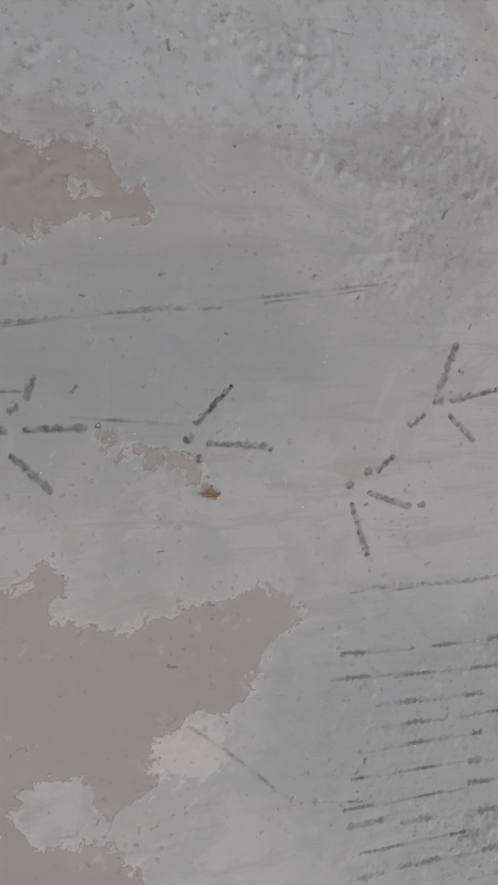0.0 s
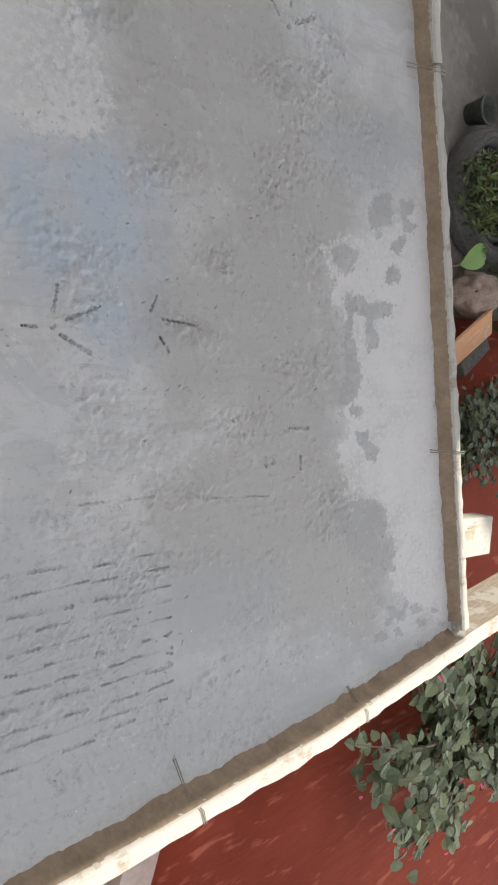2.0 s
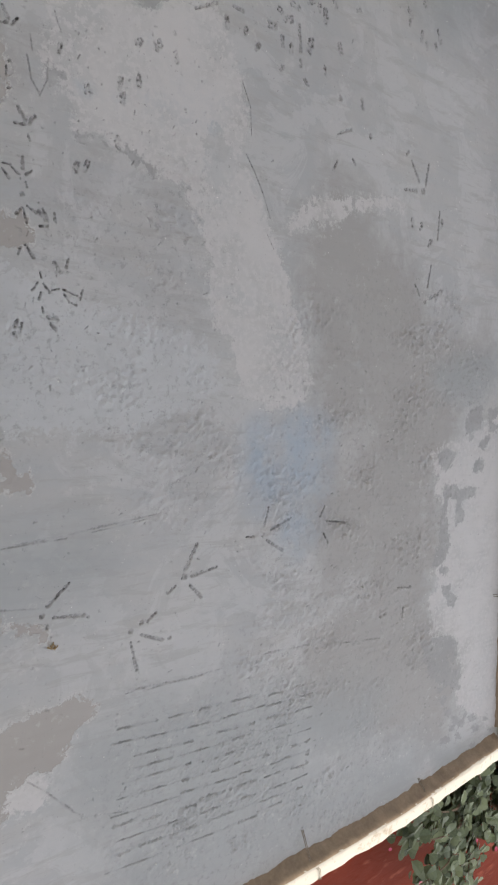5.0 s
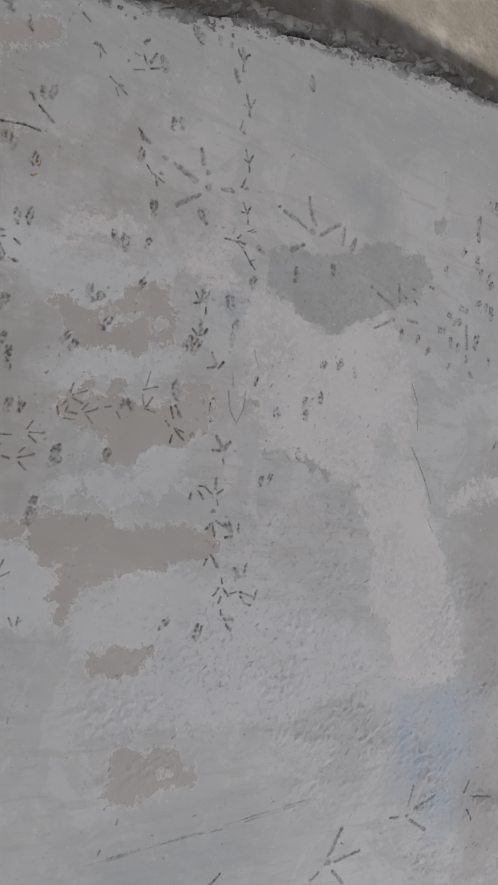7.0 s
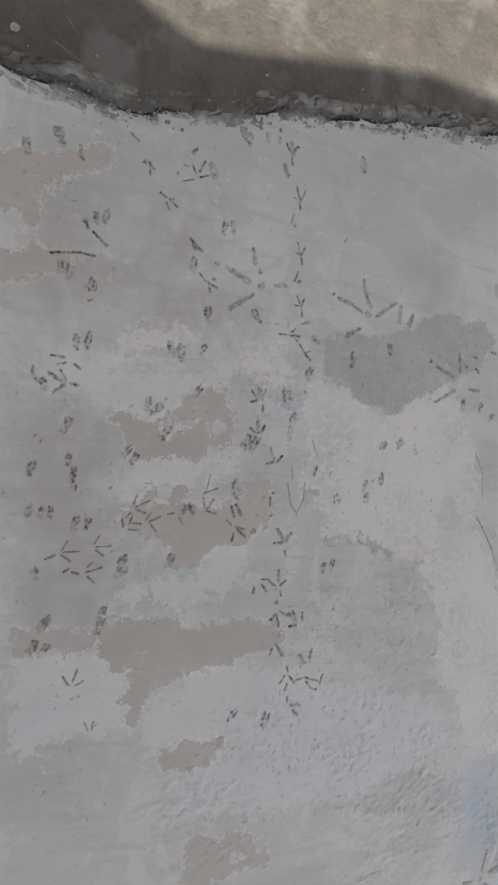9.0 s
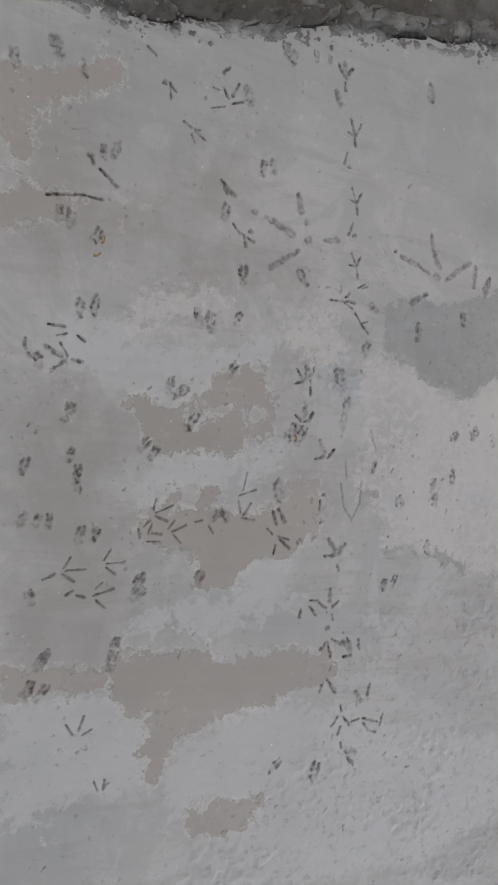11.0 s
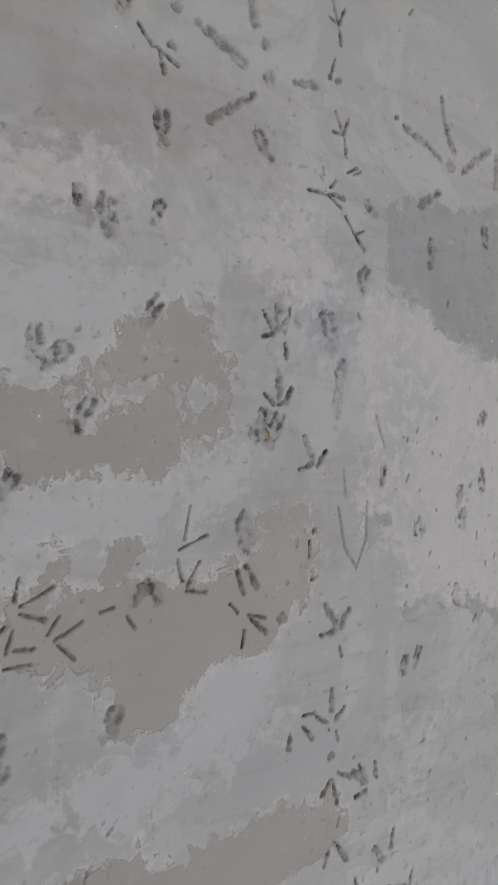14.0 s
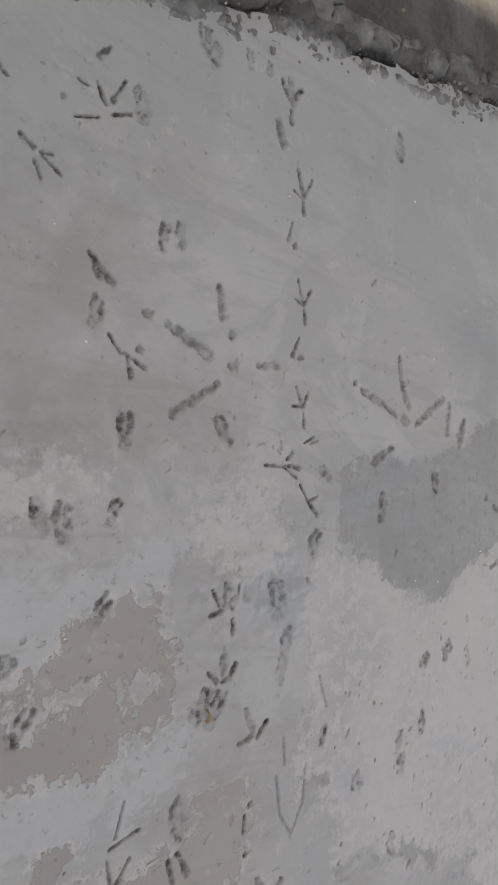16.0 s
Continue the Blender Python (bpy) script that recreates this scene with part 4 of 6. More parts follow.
mark("bird_footprint", toe(-0.135, 1.857, -0.144, 1.843, 0.006), toe(-0.161, 1.814, -0.151, 1.813, 0.003), toe(-0.143, 1.82, -0.132, 1.804, 0.004), toe(-0.115, 1.833, -0.125, 1.811, 0.005), toe(-0.125, 1.797, -0.105, 1.806, 0.004), toe(-0.16, 1.78, -0.137, 1.789, 0.003))
mark("bird_footprint", toe(-0.099, 1.6, -0.084, 1.586, 0.003), toe(-0.081, 1.587, -0.055, 1.577, 0.004), toe(-0.076, 1.585, -0.071, 1.568, 0.005), dab(-0.066, 1.593, 0.006))
mark("bird_footprint", toe(-0.279, 1.844, -0.264, 1.835, 0.004))
mark("bird_footprint", toe(-0.41, 1.576, -0.356, 1.588, 0.005), toe(-0.356, 1.588, -0.325, 1.587, 0.004))
mark("bird_footprint", dab(-0.353, 1.652, 0.007), toe(-0.35, 1.65, -0.344, 1.639, 0.005), toe(-0.334, 1.633, -0.305, 1.614, 0.005))
mark("bird_footprint", toe(-0.129, 1.667, -0.102, 1.647, 0.006), toe(-0.128, 1.667, -0.116, 1.648, 0.005))
mark("bird_footprint", toe(0.075, 1.38, 0.077, 1.36, 0.009), toe(0.088, 1.378, 0.084, 1.357, 0.007), toe(0.056, 1.373, 0.069, 1.359, 0.005), toe(0.057, 1.347, 0.072, 1.352, 0.005), toe(0.088, 1.344, 0.089, 1.329, 0.004))
mark("bird_footprint", toe(0.078, 1.316, 0.083, 1.29, 0.008), toe(0.099, 1.298, 0.091, 1.284, 0.007), toe(0.062, 1.291, 0.074, 1.282, 0.005), toe(0.081, 1.28, 0.095, 1.287, 0.005))
mark("bird_footprint", toe(0.12, 1.249, 0.133, 1.227, 0.008), toe(0.152, 1.236, 0.14, 1.22, 0.006), toe(0.115, 1.215, 0.132, 1.222, 0.006))
mark("bird_footprint", toe(-0.031, 1.139, 0, 1.151, 0.003), toe(-0.008, 1.126, -0.02, 1.105, 0.004), toe(-0.021, 1.1, 0.001, 1.097, 0.004), toe(-0.032, 1.129, -0.026, 1.11, 0.004), toe(-0.021, 1.179, -0.026, 1.149, 0.003))
mark("bird_footprint", toe(0.038, 1.114, 0.046, 1.094, 0.006), toe(0.049, 1.119, 0.065, 1.097, 0.006), toe(0.031, 1.083, 0.041, 1.074, 0.003))
mark("bird_footprint", toe(0.055, 1.069, 0.078, 1.05, 0.005), toe(0.053, 1.071, 0.076, 1.065, 0.003), toe(0.048, 1.039, 0.05, 1.054, 0.004), dab(0.097, 1.061, 0.008))
mark("bird_footprint", toe(0.162, 1.069, 0.18, 1.047, 0.009), toe(0.198, 1.062, 0.186, 1.044, 0.008), toe(0.156, 1.038, 0.178, 1.04, 0.007), toe(0.186, 1.023, 0.19, 1.012, 0.005))
mark("bird_footprint", dab(0.139, 1.15, 0.005), toe(0.134, 1.14, 0.134, 1.124, 0.004), dab(0.14, 1.099, 0.005))
mark("bird_footprint", toe(-0.183, 1.124, -0.186, 1.105, 0.003), toe(-0.181, 1.101, -0.153, 1.114, 0.003), toe(-0.18, 1.094, -0.16, 1.088, 0.004), toe(-0.193, 1.086, -0.199, 1.077, 0.003), toe(-0.186, 1.082, -0.191, 1.065, 0.003), toe(-0.208, 1.072, -0.204, 1.058, 0.004))
mark("bird_footprint", toe(-0.184, 1.066, -0.169, 1.065, 0.004), toe(-0.192, 1.052, -0.17, 1.053, 0.003), toe(-0.147, 1.089, -0.156, 1.076, 0.003), toe(-0.15, 1.07, -0.126, 1.082, 0.004), toe(-0.147, 1.066, -0.132, 1.052, 0.003))
mark("bird_footprint", toe(-0.109, 1.089, -0.097, 1.092, 0.003), toe(-0.083, 1.083, -0.074, 1.071, 0.003))
mark("bird_footprint", toe(-0.251, 1.037, -0.261, 1.02, 0.003), toe(-0.255, 1.014, -0.226, 1.017, 0.003), toe(-0.255, 1.007, -0.24, 0.997, 0.003))
mark("bird_footprint", toe(-0.315, 1.023, -0.324, 1.005, 0.003), toe(-0.321, 1.001, -0.29, 1.004, 0.003), toe(-0.354, 0.986, -0.337, 0.995, 0.005), toe(-0.325, 0.995, -0.306, 0.984, 0.004))
mark("bird_footprint", toe(-0.259, 0.984, -0.269, 0.973, 0.003), toe(-0.272, 0.962, -0.24, 0.973, 0.004), toe(-0.267, 0.955, -0.252, 0.942, 0.004), toe(-0.317, 0.962, -0.306, 0.969, 0.004), toe(-0.299, 0.962, -0.287, 0.959, 0.004))
mark("bird_footprint", toe(-0.388, 1.381, -0.363, 1.381, 0.004), toe(-0.374, 1.366, -0.359, 1.371, 0.003), toe(-0.342, 1.371, -0.329, 1.363, 0.004))
mark("bird_footprint", toe(-0.366, 1.355, -0.354, 1.337, 0.004), toe(-0.389, 1.347, -0.364, 1.336, 0.007), toe(-0.373, 1.315, -0.357, 1.328, 0.006), toe(-0.346, 1.332, -0.329, 1.331, 0.006))
mark("bird_footprint", toe(-0.294, 0.754, -0.281, 0.736, 0.003), toe(-0.266, 0.766, -0.272, 0.744, 0.004), toe(-0.265, 0.736, -0.252, 0.744, 0.003), dab(-0.273, 0.708, 0.004))
mark("bird_footprint", toe(-0.238, 0.657, -0.23, 0.641, 0.003), toe(-0.22, 0.658, -0.221, 0.643, 0.004))
mark("bird_footprint", toe(0.176, 0.976, 0.179, 0.955, 0.008), toe(0.155, 0.95, 0.172, 0.941, 0.005), toe(0.198, 0.955, 0.185, 0.942, 0.005), toe(0.186, 0.929, 0.189, 0.92, 0.005))
mark("bird_footprint", toe(0.134, 0.955, 0.152, 0.955, 0.004), toe(0.136, 0.944, 0.15, 0.929, 0.005), toe(0.118, 0.939, 0.117, 0.924, 0.005), dab(0.177, 0.903, 0.008))
mark("bird_footprint", toe(0.181, 0.877, 0.17, 0.863, 0.006), toe(0.184, 0.876, 0.193, 0.85, 0.005), toe(0.192, 0.882, 0.212, 0.873, 0.005))
mark("bird_footprint", toe(0.218, 0.876, 0.236, 0.865, 0.01), toe(0.226, 0.883, 0.235, 0.872, 0.006), toe(0.252, 0.88, 0.256, 0.864, 0.007), toe(0.222, 0.847, 0.238, 0.851, 0.006))
mark("bird_footprint", toe(0.182, 0.798, 0.177, 0.783, 0.005), toe(0.193, 0.803, 0.212, 0.781, 0.007))
mark("bird_footprint", toe(0.259, 0.779, 0.273, 0.762, 0.008), toe(0.291, 0.793, 0.287, 0.772, 0.006))
mark("bird_footprint", toe(0.224, 0.733, 0.212, 0.715, 0.005), toe(0.237, 0.732, 0.252, 0.717, 0.005), toe(0.233, 0.713, 0.229, 0.699, 0.005), toe(0.258, 0.722, 0.273, 0.726, 0.004), toe(0.228, 0.754, 0.232, 0.743, 0.004))
mark("bird_footprint", toe(0.283, 0.726, 0.317, 0.718, 0.005), toe(0.284, 0.718, 0.299, 0.703, 0.006), toe(0.325, 0.71, 0.329, 0.731, 0.005), toe(0.306, 0.7, 0.316, 0.697, 0.005))
mark("bird_footprint", toe(0.25, 0.664, 0.272, 0.663, 0.009), toe(0.254, 0.654, 0.271, 0.639, 0.007), toe(0.237, 0.684, 0.241, 0.673, 0.005))
mark("bird_footprint", dab(0.552, 1.513, 0.006), toe(0.573, 1.504, 0.631, 1.484, 0.008), toe(0.645, 1.544, 0.653, 1.503, 0.009), toe(0.607, 1.431, 0.64, 1.45, 0.009), toe(0.581, 1.415, 0.607, 1.431, 0.008), toe(0.692, 1.462, 0.722, 1.461, 0.008))
mark("bird_footprint", toe(0.707, 1.516, 0.718, 1.509, 0.007), toe(0.753, 1.569, 0.768, 1.566, 0.007), toe(0.694, 1.545, 0.704, 1.545, 0.005), toe(0.667, 1.521, 0.677, 1.516, 0.005))
mark("bird_footprint", dab(1.417, 1.299, 0.01), toe(1.443, 1.281, 1.49, 1.229, 0.01), toe(1.532, 1.293, 1.524, 1.227, 0.01), toe(1.423, 1.191, 1.478, 1.198, 0.012), dab(1.512, 1.202, 0.013))
mark("bird_footprint", toe(1.099, 1.271, 1.153, 1.296, 0.008), dab(1.238, 1.299, 0.011), toe(1.188, 1.39, 1.193, 1.369, 0.013), dab(1.094, 1.365, 0.011))
mark("bird_footprint", toe(1.106, 1.201, 1.096, 1.175, 0.007), toe(1.169, 1.218, 1.181, 1.207, 0.009))
mark("bird_footprint", toe(0.917, 1.498, 0.929, 1.438, 0.01))
mark("slide_mark", toe(0.175, 1.174, 0.186, 1.133, 0.004), toe(0.186, 1.133, 0.207, 1.107, 0.004), toe(0.207, 1.107, 0.221, 1.14, 0.003), toe(0.221, 1.14, 0.22, 1.182, 0.004), toe(0.18, 1.216, 0.186, 1.185, 0.003), toe(0.229, 1.278, 0.246, 1.243, 0.003))
mark("crack", toe(0.768, 1.13, 0.801, 1.093, 0.003), toe(0.801, 1.093, 0.833, 1.05, 0.003), toe(0.833, 1.05, 0.867, 0.991, 0.002), toe(0.86, 0.949, 0.887, 0.916, 0.002), toe(0.736, 1.302, 0.77, 1.248, 0.002), toe(0.77, 1.248, 0.78, 1.181, 0.002))
mark("trowel_line", toe(0.049, 0.155, 0.184, 0.175, 0.003), toe(0.184, 0.175, 0.326, 0.185, 0.004), toe(0.39, 0.194, 0.502, 0.209, 0.004), toe(0.502, 0.209, 0.594, 0.225, 0.003))
mark("trowel_line", toe(0.509, -0.213, 0.612, -0.211, 0.003), toe(0.622, -0.211, 0.765, -0.216, 0.005))
mark("trowel_line", toe(0.316, -0.407, 0.363, -0.451, 0.004), toe(0.363, -0.451, 0.413, -0.493, 0.004), toe(0.413, -0.493, 0.519, -0.516, 0.003))
mark("trowel_line", toe(-0.004, 0.154, 0.16, 0.173, 0.006), toe(0.159, 0.175, 0.316, 0.188, 0.008), toe(0.331, 0.194, 0.578, 0.227, 0.006))
mark("trowel_line", toe(0.001, 0.08, 0.074, 0.078, 0.004), toe(0.128, 0.046, 0.267, 0.034, 0.005), toe(0.506, -0.207, 0.769, -0.218, 0.007))
mark("trowel_line", toe(0.561, -0.216, 0.712, -0.214, 0.005), toe(0.712, -0.214, 0.824, -0.212, 0.004), toe(0.963, -0.2, 1.157, -0.206, 0.007), toe(1.297, -0.227, 1.499, -0.247, 0.005))
mark("trowel_line", toe(0.265, -0.362, 0.313, -0.401, 0.004), toe(0.313, -0.401, 0.362, -0.447, 0.004), toe(0.362, -0.447, 0.416, -0.5, 0.004))
paw(-0.477, 1.764, 105, 0.031)
paw(-0.419, 1.8, 119, 0.034)
paw(-0.411, 1.789, 82, 0.022)
paw(-0.373, 1.779, 97, 0.025)
paw(-0.331, 1.66, 97, 0.028)
paw(-0.312, 1.669, 82, 0.028)
paw(-0.389, 1.552, 97, 0.028)
paw(-0.371, 1.548, 90, 0.031)
paw(-0.327, 1.529, 71, 0.031)
paw(-0.115, 1.617, 84, 0.031)
paw(-0.07, 1.517, 95, 0.034)
paw(-0.094, 1.821, 102, 0.036)
paw(-0.033, 1.918, 110, 0.031)
paw(-0.017, 1.91, 84, 0.031)
paw(-0.142, 1.433, 102, 0.036)
paw(-0.122, 1.428, 90, 0.036)
paw(-0.071, 1.441, 73, 0.028)
paw(-0.074, 1.352, 57, 0.034)
paw(-0.179, 1.313, 95, 0.034)
paw(-0.163, 1.304, 36, 0.034)
paw(-0.135, 1.257, 63, 0.031)
paw(-0.214, 1.21, 57, 0.028)
paw(-0.197, 1.198, 53, 0.031)
paw(-0.342, 1.251, 75, 0.034)
paw(-0.332, 1.184, 75, 0.025)
paw(-0.319, 1.153, 90, 0.028)
paw(-0.316, 1.135, -82, 0.025)
paw(-0.402, 1.16, 75, 0.031)
paw(-0.342, 1.413, 90, 0.031)
paw(-0.319, 1.417, 83, 0.028)
paw(-0.413, 1.341, 104, 0.028)
paw(-0.397, 1.325, 123, 0.028)
paw(-0.395, 1.08, 63, 0.028)
paw(-0.372, 1.077, 75, 0.025)
paw(-0.355, 1.078, 90, 0.022)
paw(-0.305, 1.059, 75, 0.028)
paw(-0.279, 1.06, 75, 0.028)
paw(-0.07, 1.103, 49, 0.031)
paw(-0.054, 1.102, 96, 0.028)
paw(0.045, 1.152, 90, 0.045)
paw(0.148, 1.363, 95, 0.045)
paw(0.169, 1.317, 73, 0.039)
paw(0.165, 1.289, 84, 0.031)
paw(-0.053, 1.706, 84, 0.028)
paw(-0.034, 1.715, 102, 0.028)
paw(0.027, 1.926, 101, 0.02)
paw(0.055, 1.93, 96, 0.017)
paw(-0.2, 0.981, 63, 0.034)
paw(-0.197, 0.965, 49, 0.034)
paw(-0.344, 0.858, 60, 0.036)
paw(-0.361, 0.811, 66, 0.031)
paw(-0.338, 0.808, 56, 0.031)
paw(-0.229, 0.879, 75, 0.031)
paw(-0.231, 0.856, 75, 0.034)
paw(-0.093, 0.992, 71, 0.034)
paw(-0.371, 0.957, 110, 0.028)
paw(0.096, 0.65, 45, 0.034)
paw(0.184, 0.631, 73, 0.045)
paw(0.075, 0.594, 57, 0.028)
paw(0.298, 0.986, 73, 0.028)
paw(0.32, 0.991, 70, 0.025)
paw(0.048, 1.534, 131, 0.034)
paw(0.199, 1.43, 73, 0.034)
paw(0.207, 1.508, 146, 0.025)
paw(0.423, 1.521, 100, 0.031)
paw(0.315, 1.478, 74, 0.036)
paw(0.394, 1.062, 84, 0.034)
paw(0.399, 1.157, 84, 0.031)
paw(0.285, 1.939, 95, 0.036)
paw(0.06, 1.26, 68, 0.034)
paw(0.076, 1.255, 66, 0.036)
paw(0.312, 1.149, 59, 0.025)
paw(0.484, 1.3, 28, 0.031)
paw(0.244, 1.211, 84, 0.022)
paw(0.438, 1.21, 84, 0.025)
paw(0.917, 1.794, 97, 0.032)
paw(0.921, 1.753, 93, 0.032)
paw(0.958, 1.854, 97, 0.032)
paw(0.981, 1.853, 93, 0.032)
paw(0.87, 1.695, 57, 0.032)
paw(0.811, 1.625, 109, 0.032)
paw(0.928, 1.68, 93, 0.039)
paw(0.947, 1.654, 79, 0.032)
paw(1.02, 1.714, 97, 0.039)
paw(1.058, 1.749, 79, 0.035)
paw(1.089, 1.766, 58, 0.035)
paw(1.138, 1.797, 57, 0.032)
paw(0.985, 1.653, 57, 0.032)
paw(0.992, 1.63, 43, 0.035)
paw(1.087, 1.671, 144, 0.042)
paw(1.077, 1.645, 111, 0.032)
paw(1.127, 1.656, 79, 0.023)
paw(1.185, 1.732, 68, 0.039)
paw(1.242, 1.777, 158, 0.039)
paw(1.27, 1.831, 146, 0.035)
paw(1.312, 1.839, 83, 0.026)
paw(1.345, 1.8, 115, 0.029)
paw(1.29, 1.902, 96, 0.039)
paw(1.173, 1.841, 97, 0.032)
paw(1.1, 1.835, 97, 0.042)
paw(1.043, 1.922, 97, 0.032)
paw(1.105, 1.926, 93, 0.029)
paw(1.438, 1.751, 132, 0.035)
paw(1.372, 1.698, 145, 0.032)
paw(1.375, 1.672, 96, 0.029)
paw(1.438, 1.652, 80, 0.032)
paw(1.468, 1.637, 96, 0.032)
paw(1.514, 1.647, 115, 0.029)
paw(1.529, 1.682, 116, 0.039)
paw(1.013, 1.552, 97, 0.039)
paw(0.897, 1.54, 171, 0.035)
paw(0.878, 1.497, 26, 0.039)
paw(0.848, 1.508, 149, 0.029)
paw(0.822, 1.464, -174, 0.035)
paw(0.862, 1.439, 97, 0.032)
paw(0.896, 1.431, 82, 0.035)
paw(0.962, 1.461, 79, 0.042)
paw(1.08, 1.494, 111, 0.035)
paw(1.026, 1.418, 93, 0.023)
paw(0.868, 1.374, 24, 0.029)
paw(0.933, 1.407, 97, 0.023)
paw(0.96, 1.365, 139, 0.023)
paw(1.144, 1.619, 26, 0.026)
paw(1.044, 1.6, 126, 0.026)
paw(0.951, 1.569, 32, 0.029)
paw(0.987, 1.569, 97, 0.026)
paw(0.433, 1.288, 35, 0.029)
paw(0.483, 1.298, 58, 0.032)
paw(0.537, 1.287, 81, 0.026)
paw(0.316, 1.15, 131, 0.026)
paw(0.44, 1.202, 94, 0.026)
paw(0.392, 1.185, 85, 0.026)
paw(0.676, 1.419, 98, 0.029)
paw(0.736, 1.42, 71, 0.026)
paw(0.779, 1.396, 56, 0.026)
paw(1.474, 1.102, 96, 0.032)
paw(1.521, 1.097, 63, 0.032)
paw(1.632, 1.126, 96, 0.032)
paw(1.575, 1.054, 52, 0.032)
comb(0.47, -0.66, 1.195, -0.695, 0.036, 11, 21)
nicks(70, 1.78, -0.72, 2.2, -0.42, 30, 12)
nicks(110, 1.1, -0.1, 1.9, 0.75, 20, 13)
nicks(45, 0.9, -0.82, 1.9, -0.45, 15, 14)
nicks(40, 0.15, 0.35, 0.75, 1.0, 55, 15)
nicks(45, 0.25, 1.05, 0.7, 1.36, 60, 16)
nicks(30, 0.0, 0.15, 0.8, 0.65, 25, 1)
nicks(13, 0.1, -0.4, 0.9, 0.3, 10, 2)
nicks(10, 0.5, -0.85, 1.3, -0.4, 10, 3)
nicks(39, 0.9, -0.8, 2.2, 0.1, 20, 4)
nicks(19, 0.9, 0.1, 2.1, 1.1, 40, 5)
nicks(17, 0.2, 0.3, 0.9, 1.1, 60, 6)
nicks(19, -0.6, 0.4, 0.3, 1.2, 60, 7)
nicks(17, -0.6, 1.2, 0.3, 1.85, 70, 8)
nicks(13, 0.3, 1.1, 1.2, 1.95, 70, 9)

CELL, FINE = 0.01, 8
X0, Y0, NX, NY = -2.0, -0.97, 440, 316


def stamp(px, py, ranges):
    """Height and colour darkening of the marks over the points: residue plus painted shade."""
    z, dirt_shade = np.zeros_like(px), np.zeros_like(px)
    rough = 1.6 * np.array([noise.noise((x * 620, y * 620, 1.5)) for x, y in zip(px.tolist(), py.tolist())])
    low = 1.7 * np.array([noise.noise((x * 150, y * 150, 6.5)) for x, y in zip(px.tolist(), py.tolist())])
    for k in ranges:
        name, strokes, deep, darkness, beads = MARKS[k]
        for x0, y0, x1, y1, r in strokes:
            d, along = capsule(px, py, x0, y0, x1, y1)
            long = math.hypot(x1 - x0, y1 - y0)
            rr = r * (0.9 + 0.32 * along if name == "bird_footprint" else 1.0) * (1 + beads * np.sin(along * long / max(r, 0.001) * 1.9 + k) + 0.38 * low + 0.14 * rough)
            s = d / rr
            inside = np.clip(1 - s * s, 0, 1)
            far = along * long
            fade = 1.0 if name not in ("trowel_line", "broom_line") else np.clip(0.5 + 0.55 * np.sin(far * 47 + k) + 0.35 * np.sin(far * 118 + 2.3 * k + r * 900), 0.2, 1)
            weight = darkness * (0.62 if r > 0.0036 and name == "bird_footprint" else 1.0)
            z = np.minimum(z, -deep * inside ** 0.55 * (0.85 + 0.2 * rough) * fade)
            lip = np.exp(-(((s - 1.25) / 0.22) ** 2)) * (s > 1) * np.clip(deep * 0.12, 0, 0.0006) * (0.6 + 0.4 * low)
            z = np.where((z > -1e-5) & (s < 2.2), np.maximum(z, lip * fade), z)
            dirt_shade = np.maximum(dirt_shade, weight * np.clip(1.6 * inside, 0, 1) * np.clip(0.6 + 0.85 * low + 0.5 * rough, 0.12, 1) * (1.2 - 0.6 * along if name == "bird_footprint" else 1.0) * fade)
    return z, dirt_shade


def lumpy(px, py, amount):
    """Crumbly relief of the coarse, badly floated parts."""
    out = np.zeros_like(px)
    for k in np.nonzero(amount > 0.04)[0]:
        x, y = float(px[k]), float(py[k])
        a = noise.noise((x * 58, y * 66, 0.5))
        c = noise.noise((x * 125, y * 140, 3.5))
        big = noise.noise((x * 9, y * 9, 8.5))
        patchy = 0.5 + 1.5 * noise.noise((x * 5 + y, y * 13, 2.5))
        out[k] = (0.0075 * max(a, -0.08) + 0.0028 * c) * (0.75 + 0.8 * big) * min(max(patchy, 0.08), 1.15)
    return out * np.clip((amount - 0.04) * 1.5, 0, 1)


def in_slab(x, y):
    return x < right_edge(y) + 0.012 and y > front_edge(x) - 0.012 and y < crack_line(x) - 0.004


